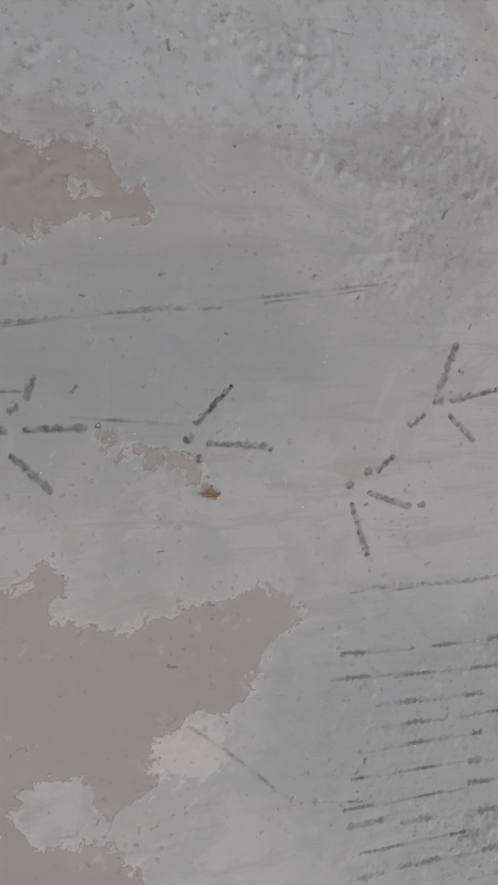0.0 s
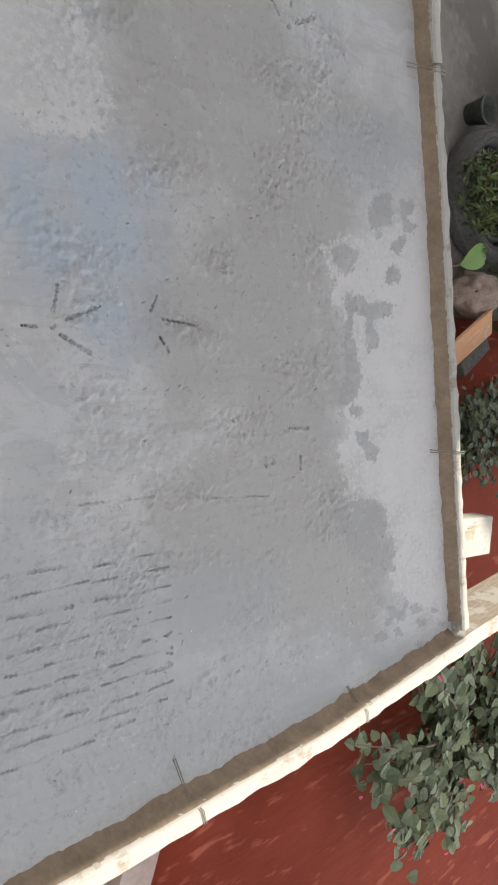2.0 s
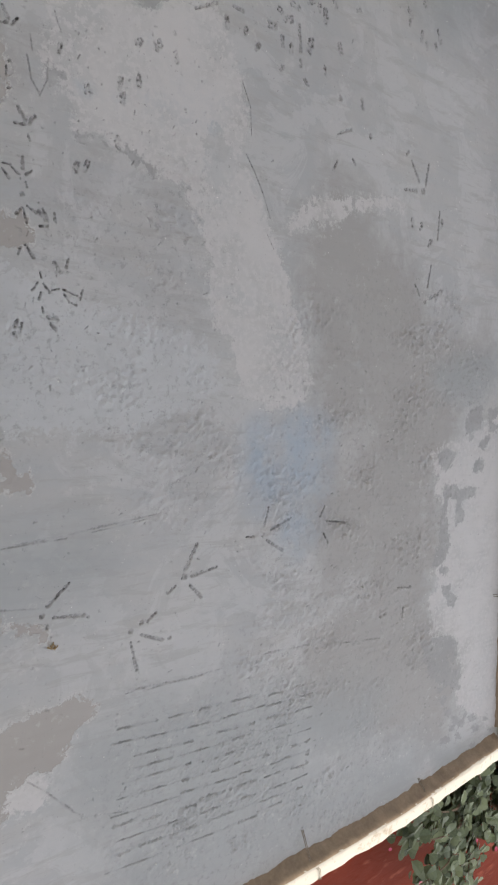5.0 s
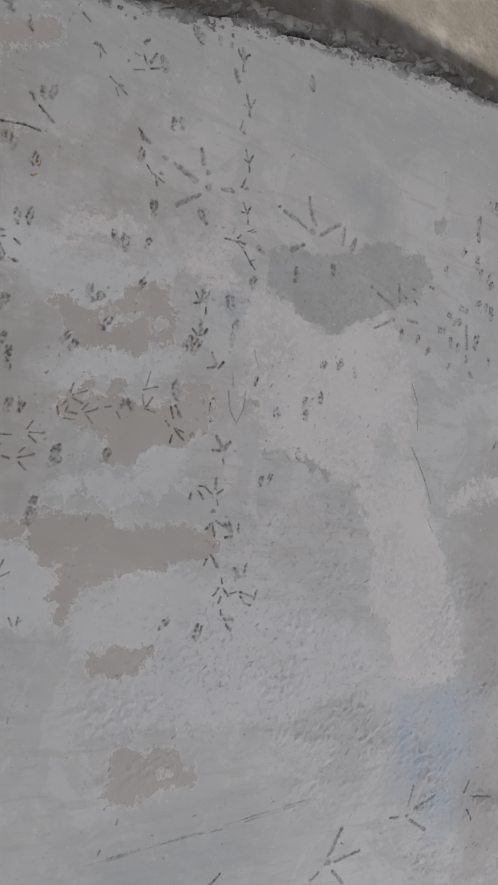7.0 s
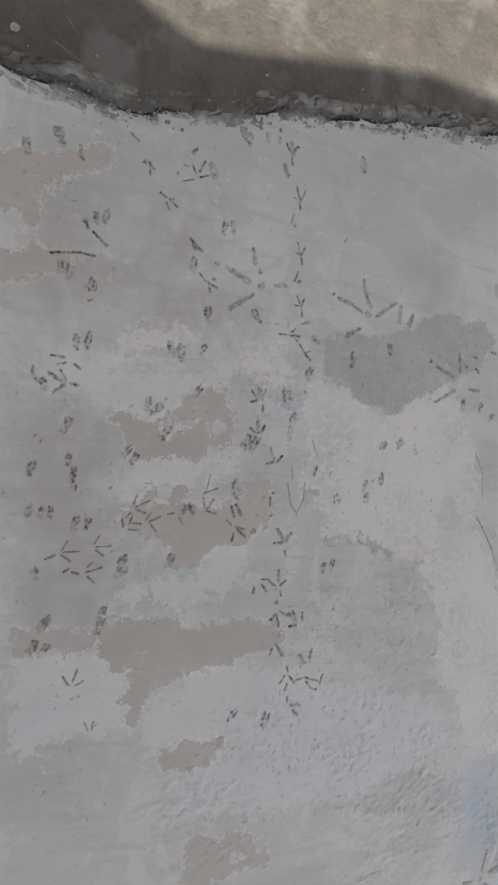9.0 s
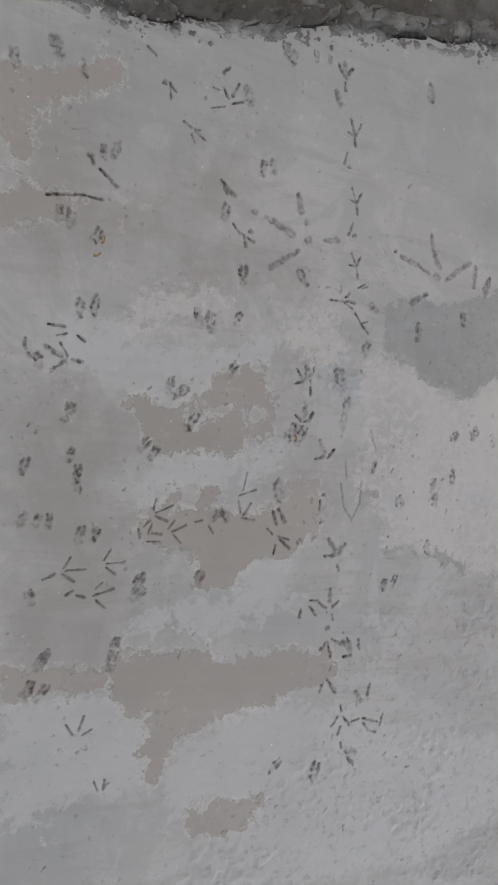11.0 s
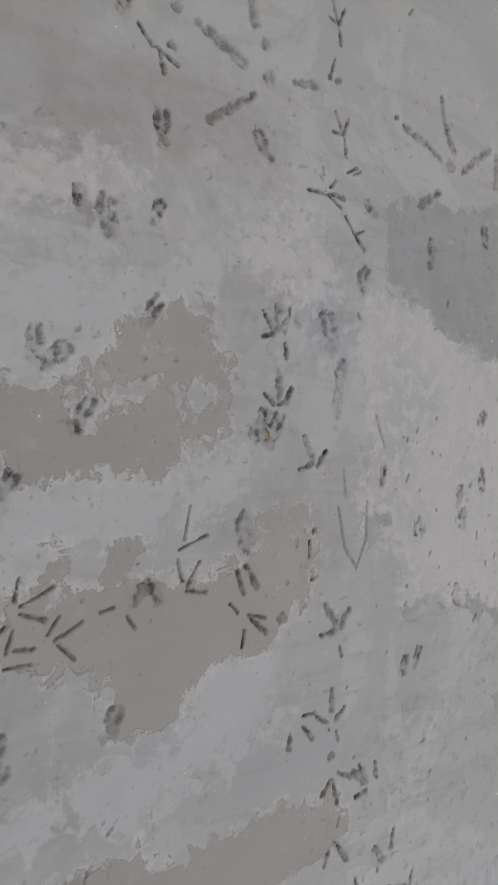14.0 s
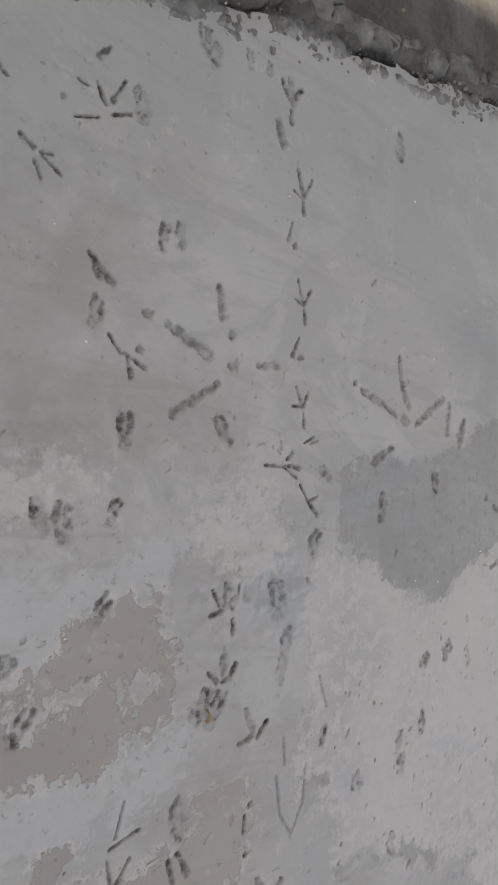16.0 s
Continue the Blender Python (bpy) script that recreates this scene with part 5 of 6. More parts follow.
def build_slab():
    inside = np.zeros((NX, NY), bool)
    for i in range(NX):
        x = X0 + (i + 0.5) * CELL
        top, bottom = crack_line(x) - 0.004, front_edge(x) - 0.012
        for j in range(NY):
            y = Y0 + (j + 0.5) * CELL
            inside[i, j] = bottom < y < top
    for j in range(NY):
        inside[int((right_edge(Y0 + (j + 0.5) * CELL) + 0.012 - X0) / CELL):, j] = False
    owner, touched = {}, {}
    for k, (name, strokes, *_) in enumerate(MARKS):
        for x0, y0, x1, y1, r in strokes:
            reach = r * 1.9 + 0.001
            i0, i1 = int((min(x0, x1) - reach - X0) // CELL), int((max(x0, x1) + reach - X0) // CELL)
            j0, j1 = int((min(y0, y1) - reach - Y0) // CELL), int((max(y0, y1) + reach - Y0) // CELL)
            for i in range(max(i0, 0), min(i1, NX - 1) + 1):
                for j in range(max(j0, 0), min(j1, NY - 1) + 1):
                    if not inside[i, j]:
                        continue
                    d, _ = capsule(np.array([X0 + (i + 0.5) * CELL]), np.array([Y0 + (j + 0.5) * CELL]), x0, y0, x1, y1)
                    if d[0] < reach + 0.0075:
                        touched.setdefault((i, j), set()).add(k)
                        old = owner.get((i, j))
                        if old is None or d[0] < old[0]:
                            owner[(i, j)] = (d[0], k)

    def emit(name, verts, faces, marks, parent=None):
        verts = np.array(verts)
        f = fields(verts[:, 0], verts[:, 1])
        verts[:, 2] += lumpy(verts[:, 0], verts[:, 1], f["rough"])
        dirt_shade = marks
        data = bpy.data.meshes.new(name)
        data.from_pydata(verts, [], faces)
        for key, four in (("stain", (f["beige"], f["pale"], f["blue"], f["brown"])), ("wear_shade", (f["damp_shade"], f["rough"], dirt_shade, f["slate"])), ("skin", (f["film"], f["film"], f["film"], f["film"]))):
            at = data.attributes.new(key, "FLOAT_COLOR", "POINT")
            at.data.foreach_set("color", np.stack(four, 1).astype(np.float32).ravel())
        data.materials.append(CEMENT)
        data.shade_smooth()
        ob = new(name, data)
        if parent is not None:
            ob.parent = parent
        return ob

    # The plain cells, the crumbly ones in smaller steps.
    mids_x, mids_y = np.meshgrid(X0 + (np.arange(NX) + 0.5) * CELL, Y0 + (np.arange(NY) + 0.5) * CELL, indexing="ij")
    coarse = fields(mids_x.ravel(), mids_y.ravel())["rough"].reshape(NX, NY) > 0.02
    index, verts, faces = {}, [], []
    STEP = 3

    def corner(i, j):
        if (i, j) not in index:
            index[(i, j)] = len(verts)
            x, y = X0 + i * CELL / STEP, Y0 + j * CELL / STEP
            rim = crack_line(x) - 0.004
            verts.append((x, rim if abs(y - rim) < 0.6 * CELL else y, 0.0))
        return index[(i, j)]

    for i in range(NX):
        for j in range(NY):
            if inside[i, j] and (i, j) not in owner:
                n = 1 if coarse[i, j] else STEP
                for a in range(0, STEP, n):
                    for c in range(0, STEP, n):
                        p, q = i * STEP + a, j * STEP + c
                        faces.append((corner(p, q), corner(p + n, q), corner(p + n, q + n), corner(p, q + n)))
    slab = emit("floor", verts, faces, np.zeros(len(verts)))
    tagged(slab, "grey patchy cement floor printed with bird and cat tracks", "floor", kind="structure")
    cells = {}
    for c, (_, k) in owner.items():
        cells.setdefault(k, []).append(c)
    for k, some in cells.items():
        index, verts, faces = {}, [], []
        for i, j in some:
            for a in range(FINE):
                for b in range(FINE):
                    quad = []
                    for da, db in ((0, 0), (1, 0), (1, 1), (0, 1)):
                        key = (i * FINE + a + da, j * FINE + b + db)
                        if key not in index:
                            index[key] = len(verts)
                            verts.append((X0 + key[0] * CELL / FINE, Y0 + key[1] * CELL / FINE, 0.0))
                        quad.append(index[key])
                    faces.append(quad)
        verts = np.array(verts)
        near = sorted(set().union(*(touched[c] for c in some)))
        z, dirt_shade = stamp(verts[:, 0], verts[:, 1], near)
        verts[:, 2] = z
        emit(MARKS[k][0], verts, faces, dirt_shade, slab)
    # The body of the floor under the skim.
    bm = bmesh.new()
    outline = [(-2.0, front_edge(-2.0)), (0.6, front_edge(0.6)), (1.6, front_edge(1.6)), (2.34, front_edge(2.34) + 0.004), (right_edge(0.1), 0.1), (right_edge(1.3), 1.3), (right_edge(2.05), 2.05), (0.4, 2.0), (-0.4, 1.84), (-2.0, 1.84)]
    low = [bm.verts.new((x, y, -0.14)) for x, y in outline]
    high = [bm.verts.new((x, y, -0.03)) for x, y in outline]
    bm.faces.new(low[::-1])
    bm.faces.new(high)
    for k in range(len(outline)):
        n = (k + 1) % len(outline)
        bm.faces.new((low[k], low[n], high[n], high[k]))
    part("slab_body", bm, CRUMB, slab)
    return slab


build_slab()

# ---- old concrete beyond the broken edge ----


def build_old_concrete():
    step, nx, ny = 0.0075, 420, 170
    x0, y0 = -1.2, 1.84
    verts, faces = [], []
    for i in range(nx):
        x = x0 + i * step
        edge = crack_line(x)
        for j in range(ny):
            y = y0 + j * step
            d = y - edge
            lumps = noise.noise((x * 7, y * 7, 1.0)) * 0.006 + noise.noise((x * 24, y * 24, 4.0)) * 0.003
            wild = (0.5 + 0.5 * noise.noise((x * 3.3, 1.0, 6.0))) * math.exp(-abs(d - 0.02) / 0.045)
            flake = 1 - 2 * abs(noise.noise((x * 11 + 2.5 * noise.noise((x * 6, y * 6, 0)), y * 30, 2.0)))
            ragged = (0.020 * flake + 0.012 * noise.noise((x * 60, y * 60, 2.0)) + 0.006 * noise.noise((x * 130, y * 130, 8.0))) * wild
            rise = min(max((d + 0.006 + ragged) / 0.02, 0.0), 1.0)
            z = -0.024 + rise * (0.028 + 0.014 * min(max(d / 0.3, 0), 1)) + lumps * rise + ragged * (0.4 + 0.6 * rise)
            verts.append((x, y, z))
    for i in range(nx - 1):
        for j in range(ny - 1):
            a = i * ny + j
            faces.append((a, a + ny, a + ny + 1, a + 1))
    ob = pieces("old_floor", verts, faces, OLD, smooth=True)
    tagged(ob, "older rough brown concrete surface partly in sun", "floor", kind="structure")


build_old_concrete()


def build_fringe():
    """The torn mortar along the broken edge: long splits, lifted flakes and pits."""
    step = 0.003
    n, m = int(2.9 / step), 72
    verts, faces, tone = [], [], []
    for i in range(n):
        x = -1.2 + i * step
        edge = crack_line(x)
        wide = 0.85 + 0.4 * noise.noise((x * 4.2, 0.7, 3.0)) + 0.2 * noise.noise((x * 13, 1.7, 3.0))
        for j in range(m):
            q = j / (m - 1)
            d = (-0.062 + 0.135 * q) * wide
            y = edge + d
            warp = noise.noise((x * 8, y * 8, 1.0)) + 0.5 * noise.noise((x * 21, y * 21, 1.0))
            bell = min(1.0, max(0.0, (q - 0.12) * 6.0), 3.0 * (1 - q))
            rough = noise.noise((x * 48, y * 60, 2.0)) + 0.8 * noise.noise((x * 105, y * 115, 2.0)) + 0.5 * noise.noise((x * 210, y * 210, 2.0))
            line = abs(noise.noise((x * 4.5 + 0.5 * warp, y * 17 + 0.9 * warp, 15.0)))
            fork = abs(noise.noise((x * 15 + 1.1 * warp, y * 24 + warp, 4.0)))
            gate = min(max(0.5 + 2.2 * noise.noise((x * 3.1, 5.0, 0.5)), 0.15), 1.0)
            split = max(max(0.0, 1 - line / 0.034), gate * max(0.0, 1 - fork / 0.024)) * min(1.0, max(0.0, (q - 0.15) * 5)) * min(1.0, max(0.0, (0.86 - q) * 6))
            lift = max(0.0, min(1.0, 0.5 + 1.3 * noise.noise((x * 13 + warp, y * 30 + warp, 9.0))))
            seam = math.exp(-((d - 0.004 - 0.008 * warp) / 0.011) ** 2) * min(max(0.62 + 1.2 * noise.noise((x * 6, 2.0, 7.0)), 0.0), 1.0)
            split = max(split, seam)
            rise = min(max((d + 0.012) / 0.03, 0.0), 1.0)
            tail = min(max((q - 0.78) / 0.22, 0.0), 1.0)
            z = -0.0028 + 0.004 * q + 0.010 * rise - 0.024 * tail + bell * (0.002 + 0.0065 * (lift - 0.4) + 0.0042 * rough) - 0.013 * split
            verts.append((x, y, z))
            # Second channel: where the painted shade of splits and seam goes.
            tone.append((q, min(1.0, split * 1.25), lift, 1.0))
    for i in range(n - 1):
        for j in range(m - 1):
            a = i * m + j
            faces.append((a, a + m, a + m + 1, a + 1))
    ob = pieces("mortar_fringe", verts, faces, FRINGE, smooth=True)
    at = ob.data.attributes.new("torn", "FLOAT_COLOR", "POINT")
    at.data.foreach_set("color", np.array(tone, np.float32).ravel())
    tagged(ob, "torn dark grey mortar fringe between new and old floor", "mortar edge", kind="structure")


build_fringe()


def lump(rng, size, sides=6):
    """Corners and faces of one crumb."""
    pts, fs = [], []
    for lat in (-0.55, 0.55):
        for k in range(sides):
            a = k * math.tau / sides + rng.uniform(-0.3, 0.3)
            r = size * rng.uniform(0.6, 1.1)
            pts.append((r * math.cos(a), r * math.sin(a) * 0.8, lat * size * rng.uniform(0.6, 1.0)))
    pts += [(0, 0, -0.75 * size), (0, 0, 0.8 * size)]
    for k in range(sides):
        n = (k + 1) % sides
        fs += [(k, n, sides + n, sides + k), (n, k, 2 * sides), (sides + k, sides + n, 2 * sides + 1)]
    return pts, fs


def scatter(name, spots, mat, rng, label, category):
    verts, faces = [], []
    for x, y, z, size in spots:
        pts, fs = lump(rng, size)
        turn = Euler((rng.uniform(0, 6), rng.uniform(0, 6), rng.uniform(0, 6))).to_matrix()
        base = len(verts)
        verts += [tuple(turn @ Vector(p) + Vector((x, y, z))) for p in pts]
        faces += [tuple(base + i for i in f) for f in fs]
    ob = pieces(name, verts, faces, mat)
    return tagged(ob, label, category, kind="stuff")


rng = random.Random(11)
spots = []
for _ in range(1900):
    x = rng.uniform(-1.2, 1.7)
    dense = 0.5 + noise.noise((x * 5, 0.3, 0))
    if rng.random() > dense + 0.25:
        continue
    off = rng.gauss(0.008, 0.02)
    size = min(0.0012 + rng.expovariate(1 / 0.0017), 0.010)
    spots.append((x, crack_line(x) + off, 0.001 if off > -0.004 else 0.0, size))
scatter("mortar_crumbs", spots, CRUMB, rng, "dark crumbled mortar along the broken floor edge", "rubble")
spots = [(rng.uniform(-0.6, 2.2), rng.uniform(-0.85, 2.0), 0.0008, rng.uniform(0.0008, 0.0018)) for _ in range(260)]
scatter("white_grit", spots, GRIT, rng, "scattered white grit specks on the cement", "grit")
spots = [(x, y, 0.012, s) for x, y, s in ((-0.522, 1.965, 0.010), (-0.368, 1.964, 0.004), (0.0, 2.05, 0.004), (0.25, 2.1, 0.003), (-0.42, 2.11, 0.004))]
for x, y, z, s in spots:
    pts, fs = lump(rng, s)
    pebble = pieces("pebble", [(a + x, b + y, c + z) for a, b, c in pts], fs, STONE)
    tagged(pebble, "small pale pebble lying on the old concrete", "pebble", "loose pebbles")

for line in (((-0.436, 2.018), (-0.405, 1.975), (-0.366, 1.946)), ((-0.455, 1.963), (-0.40, 1.94), (-0.343, 1.898)), ((-0.149, 1.99), (-0.13, 1.975), (-0.112, 1.955))):
    pts = [(x, y, 0.019 + 0.002 * k) for k, (x, y) in enumerate(line)]
    tagged(mesh_object("twig", tube_mesh(pts, 0.0022, 6, taper=0.4), TWIG), "thin dry twig lying on the old concrete", "twig", "dry twigs")

# Yellow straw bits that lie in a print.
for x, y, a in ((0.304, -0.054, 35), (0.309, -0.058, 100), (0.299, -0.060, -20), (0.306, -0.064, 150), (0.313, -0.062, 10), (-0.317, 1.525, 60), (-0.324, 1.500, 15), (0.067, 1.249, 80)):
    c, d = 0.006 * math.cos(radians(a)), 0.006 * math.sin(radians(a))
    bm = tube_mesh([(x - c, y - d, 0.001), (x - 0.4 * c + 0.3 * d, y - 0.4 * d - 0.3 * c, 0.003), (x + 0.3 * c, y + 0.3 * d, 0.0035), (x + c - 0.5 * d, y + d + 0.5 * c, 0.001)], 0.0021, 6, taper=0.5)
    tagged(mesh_object("straw_bit", bm, LITTER), "yellow brown straw scrap stuck to the cement", "straw", "straw scraps")

# ---- form boards round the floor ----


def board(bm, line, thick, low, high, seed):
    """A plank on edge along a line of inner points, uneven along its top."""
    rows = []
    n = len(line)
    for k, (x, y) in enumerate(line):
        ax, ay = line[max(k - 1, 0)]
        bx, by = line[min(k + 1, n - 1)]
        t = Vector((bx - ax, by - ay)).normalized()
        out = Vector((t.y, -t.x))
        wob = 0.005 * noise.noise((k * 0.35, seed, 0)) + 0.003 * noise.noise((k * 1.3, seed, 5))
        chip = 0.004 * max(noise.noise((k * 0.9, seed, 9)), 0)
        top = high + wob
        th = thick + 0.006 * noise.noise((k * 0.5, seed, 3))
        prof = ((0, low), (0, top - 0.006), (0.006 + chip, top), (th - 0.005, top + 0.001), (th, top - 0.006), (th, low))
        rows.append([bm.verts.new((x + out.x * o, y + out.y * o, z)) for o, z in prof])
    m = len(rows[0])
    for a, b in zip(rows, rows[1:]):
        for k in range(m):
            bm.faces.new((a[k], a[(k + 1) % m], b[(k + 1) % m], b[k]))
    bm.faces.new(rows[0])
    bm.faces.new(rows[-1][::-1])
    bmesh.ops.recalc_face_normals(bm, faces=bm.faces[:])
    bm.normal_update()
    for f in bm.faces:
        f.material_index = 1 if f.normal.z > 0.4 else 0
    return bm


front_line = [(x, front_edge(x)) for x in np.linspace(-2.0, 2.98, 150)]
front_board = mesh_object("form_board", board(bmesh.new(), front_line, 0.054, -0.16, 0.05, 1.7), WOOD, smooth=False)
tagged(front_board, "long cement-crusted wooden form board along the floor edge", "form board", "form boards")


def skim(name, line, reach, top, seed, label):
    """Sandy mortar smeared up the inner side of a form board."""
    verts, faces = [], []
    n = len(line)
    for k, (x, y) in enumerate(line):
        ax, ay = line[max(k - 1, 0)]
        bx, by = line[min(k + 1, n - 1)]
        t = Vector((bx - ax, by - ay)).normalized()
        into = Vector((-t.y, t.x))
        w = reach * (1 + 0.35 * noise.noise((k * 0.11, seed, 0)) + 0.25 * noise.noise((k * 0.5, seed, 2)))
        for j, (o, z) in enumerate(((1.0, -0.004), (0.85, 0.003), (0.55, 0.014), (0.25, 0.55 * top), (0.04, 0.93 * top), (-0.1, top))):
            bump = 0.003 * noise.noise((k * 0.9, j * 1.7, seed)) if 0 < j < 5 else 0
            verts.append((x + into.x * (o * w + bump), y + into.y * (o * w + bump), z + bump))
    for k in range(n - 1):
        for j in range(5):
            a = k * 6 + j
            faces.append((a, a + 1, a + 7, a + 6))
    tagged(pieces(name, verts, faces, SANDY, smooth=True), label, "mortar edge", kind="structure")


skim("trim_front", [(x, front_edge(x)) for x in np.linspace(-2.0, 2.33, 420)], 0.03, 0.047, 2.2, "brown sandy mortar smeared along the front form board")
skim("trim_right", [(right_edge(y) + 0.002, y) for y in np.linspace(-0.76, 2.03, 280)], 0.022, 0.04, 6.4, "brown sandy mortar smeared along the side form boards")
lower = [(right_edge(y) + 0.002, y) for y in np.linspace(-0.79, 0.905, 70)][::-1]
right_board = mesh_object("form_board", board(bmesh.new(), [(x, y) for x, y in lower[::-1]], 0.036, -0.13, 0.045, 5.1), WOOD, smooth=False)
tagged(right_board, "cement-stained wooden form board along the floor side", "form board", "form boards")
upper = [(right_edge(y) + 0.002, y) for y in np.linspace(0.912, 2.05, 50)]
upper_board = mesh_object("form_board", board(bmesh.new(), upper, 0.036, -0.13, 0.052, 8.3), WOOD, smooth=False)
tagged(upper_board, "second weathered form board butted to the first", "form board", "form boards")
for ob in (front_board, right_board, upper_board):
    ob.data.materials.append(CRUST)
bm = box(bmesh.new(), (0.0, -0.065, -0.05), (0.2, 0.065, 0.03), 0.006)
stub = mesh_object("wood_block", bm, PALE_WOOD)
stub.matrix_world = pose(2.345, -0.49, 0.0, 2, 0, -5)
tagged(stub, "pale sawn wood block nailed outside the form board", "wood block")
for x, y, dx, dy in ((1.19, -0.80, 0.045, -0.16), (1.80, -0.82, 0.03, -0.11)):
    for s in (0.0, 0.006):
        pts = [(x + s, y, 0.003), (x + s + dx * 0.45, front_edge(x) + 0.006, 0.03), (x + s + dx * 0.8, front_edge(x) - 0.012, 0.056), (x + s + dx, front_edge(x) - 0.046, 0.055), (x + s + dx, front_edge(x) - 0.05, -0.12)]
        tagged(mesh_object("tie_wire", tube_mesh(pts, 0.0014, 6), WIRE), "thin rusty tie wire bent over the form board", "wire", "tie wires")
for y, s in ((-0.2, 0), (-0.207, 1), (0.9, 0), (0.89, 1)):
    x = right_edge(y)
    pts = [(x - 0.07, y + 0.008, 0.002), (x - 0.004, y, 0.035), (x + 0.006, y, 0.052), (x + 0.044, y - 0.003, 0.054), (x + 0.05, y - 0.003, -0.1)]
    tagged(mesh_object("tie_wire", tube_mesh(pts, 0.0014, 6), WIRE), "thin rusty tie wire bent over the form board", "wire", "tie wires")

# ---- pole, pipe end and rubble at the far corner ----
pole = thing("pole", "white painted pole with a grimy cement-caked end on the floor", "pole")
tip, far = Vector((1.075, 1.872, 0.022)), Vector((1.95, 2.42, 0.16))
way = (far - tip).normalized()
part("shaft", tube_mesh([tip + way * 0.19, tip + way * 0.5, far], 0.0150, 14), PAINT, pole, "chipped white paint", True)
part("caked_end", tube_mesh([tip, tip + way * 0.06, tip + way * 0.14, tip + way * 0.205], 0.0165, 14), GRIME, pole, "dark cement-caked end", True)
pipe = bmesh.new()
lathe(pipe, [(0.0, 0.0), (0.046, 0.0), (0.049, 0.004), (0.049, 0.012), (0.047, 0.016), (0.047, 0.085), (0.050, 0.09), (0.0465, 0.092), (0.0445, 0.086), (0.0445, 0.006), (0.0, 0.005)], 32)
can = mesh_object("tin_can", pipe, RUST)
can.matrix_world = Matrix.Translation((1.165, 1.995, 0.002)) @ Vector((0.05, 0.02, 1.0)).to_track_quat("Z", "Y").to_matrix().to_4x4()
tagged(can, "rusty open tin can standing on the cement", "can")


def rock(x, y, z, sx, sy, sz, seed):
    bm = bmesh.new()
    bmesh.ops.create_icosphere(bm, subdivisions=4, radius=1.0)
    for v in bm.verts:
        p = v.co.copy()
        k = 1 + 0.28 * noise.noise(p * 1.3 + Vector((seed, 0, 0))) + 0.12 * noise.noise(p * 4 + Vector((0, seed, 0))) + 0.05 * noise.noise(p * 11)
        v.co = Vector((p.x * sx * k, p.y * sy * k, p.z * sz * k))
    ob = mesh_object("rubble_block", bm, STONE)
    ob.matrix_world = pose(x, y, z, 0, 0, seed * 40)
    tagged(ob, "sunlit broken concrete lump at the floor corner", "rubble", "rubble blocks")


rock(1.55, 2.35, 0.045, 0.2, 0.12, 0.09, 1)
rock(1.36, 2.33, 0.02, 0.10, 0.08, 0.05, 2)
rock(1.95, 2.24, 0.02, 0.15, 0.12, 0.06, 3)
# Black bucket added where the corner is only dark with shade.
bucket = bmesh.new()
lathe(bucket, [(0.0, 0.004), (0.105, 0.0), (0.112, 0.01), (0.135, 0.23), (0.143, 0.235), (0.143, 0.245), (0.130, 0.245), (0.107, 0.015), (0.0, 0.013)], 40)
ob = mesh_object("bucket", bucket, BLACK)
ob.matrix_world = pose(1.66, 2.0, 0.0)
tagged(ob, "black bucket added to stand in for the dark shaded corner", "bucket")

# ---- the yard below ----
LOW = -1.6
bm = bmesh.new()
bmesh.ops.create_grid(bm, x_segments=8, y_segments=8, size=400)
ground = mesh_object("ground", bm, GROUND)
ground.location = (0, 0, LOW - 0.03)
tagged(ground, "bare brown yard ground", "ground", kind="structure")


def sheet(name, corners, z, mat, label, category, cells=24, wave=0.004):
    bm = bmesh.new()
    a, b, c, d = [Vector((*p, z)) for p in corners]
    grid = [[bm.verts.new(a.lerp(b, i / cells).lerp(d.lerp(c, i / cells), j / cells) + Vector((0, 0, wave * noise.noise((i * 0.5, j * 0.5, z))))) for j in range(cells + 1)] for i in range(cells + 1)]
    for i in range(cells):
        for j in range(cells):
            bm.faces.new((grid[i][j], grid[i + 1][j], grid[i + 1][j + 1], grid[i][j + 1]))
    rim = bmesh.ops.extrude_face_region(bm, geom=bm.faces[:])
    bmesh.ops.translate(bm, verts=[v for v in rim["geom"] if isinstance(v, bmesh.types.BMVert)], vec=(0, 0, -0.08))
    bmesh.ops.recalc_face_normals(bm, faces=bm.faces[:])
    ob = mesh_object(name, bm, mat)
    return tagged(ob, label, category, kind="structure")


sheet("red_floor", ((2.62, 0.4), (1.2, -9.0), (12.0, -9.0), (12.0, 0.4)), LOW, RED, "worn red oxide yard floor with trowel marks and painted-in light streaks", "floor")
sheet("yard_floor", ((2.4, 0.8), (12.0, 0.7), (12.0, 7.0), (2.4, 7.0)), LOW + 0.005, YARD, "grey brown concrete yard in the shade", "floor")
kerb = bmesh.new()
line = [(2.72, -1.2), (1.2, -5.0)]
for (xa, ya), (xb, yb) in zip(line, line[1:]):
    t = Vector((xb - xa, yb - ya)).normalized() * 1.0
    o = Vector((t.y, -t.x)) * 0.2
    lows = [kerb.verts.new((x, y, LOW - 0.05)) for x, y in ((xa, ya), (xb, yb), (xb + o.x, yb + o.y), (xa + o.x, ya + o.y))]
    highs = [kerb.verts.new((v.co.x, v.co.y, LOW + 0.06)) for v in lows]
    kerb.faces.new(highs)
    for k in range(4):
        kerb.faces.new((lows[k], lows[(k + 1) % 4], highs[(k + 1) % 4], highs[k]))
bmesh.ops.recalc_face_normals(kerb, faces=kerb.faces[:])
tagged(mesh_object("kerb", kerb, KERB, smooth=False), "dusty pinkish plaster kerb along the red floor", "kerb", kind="structure")


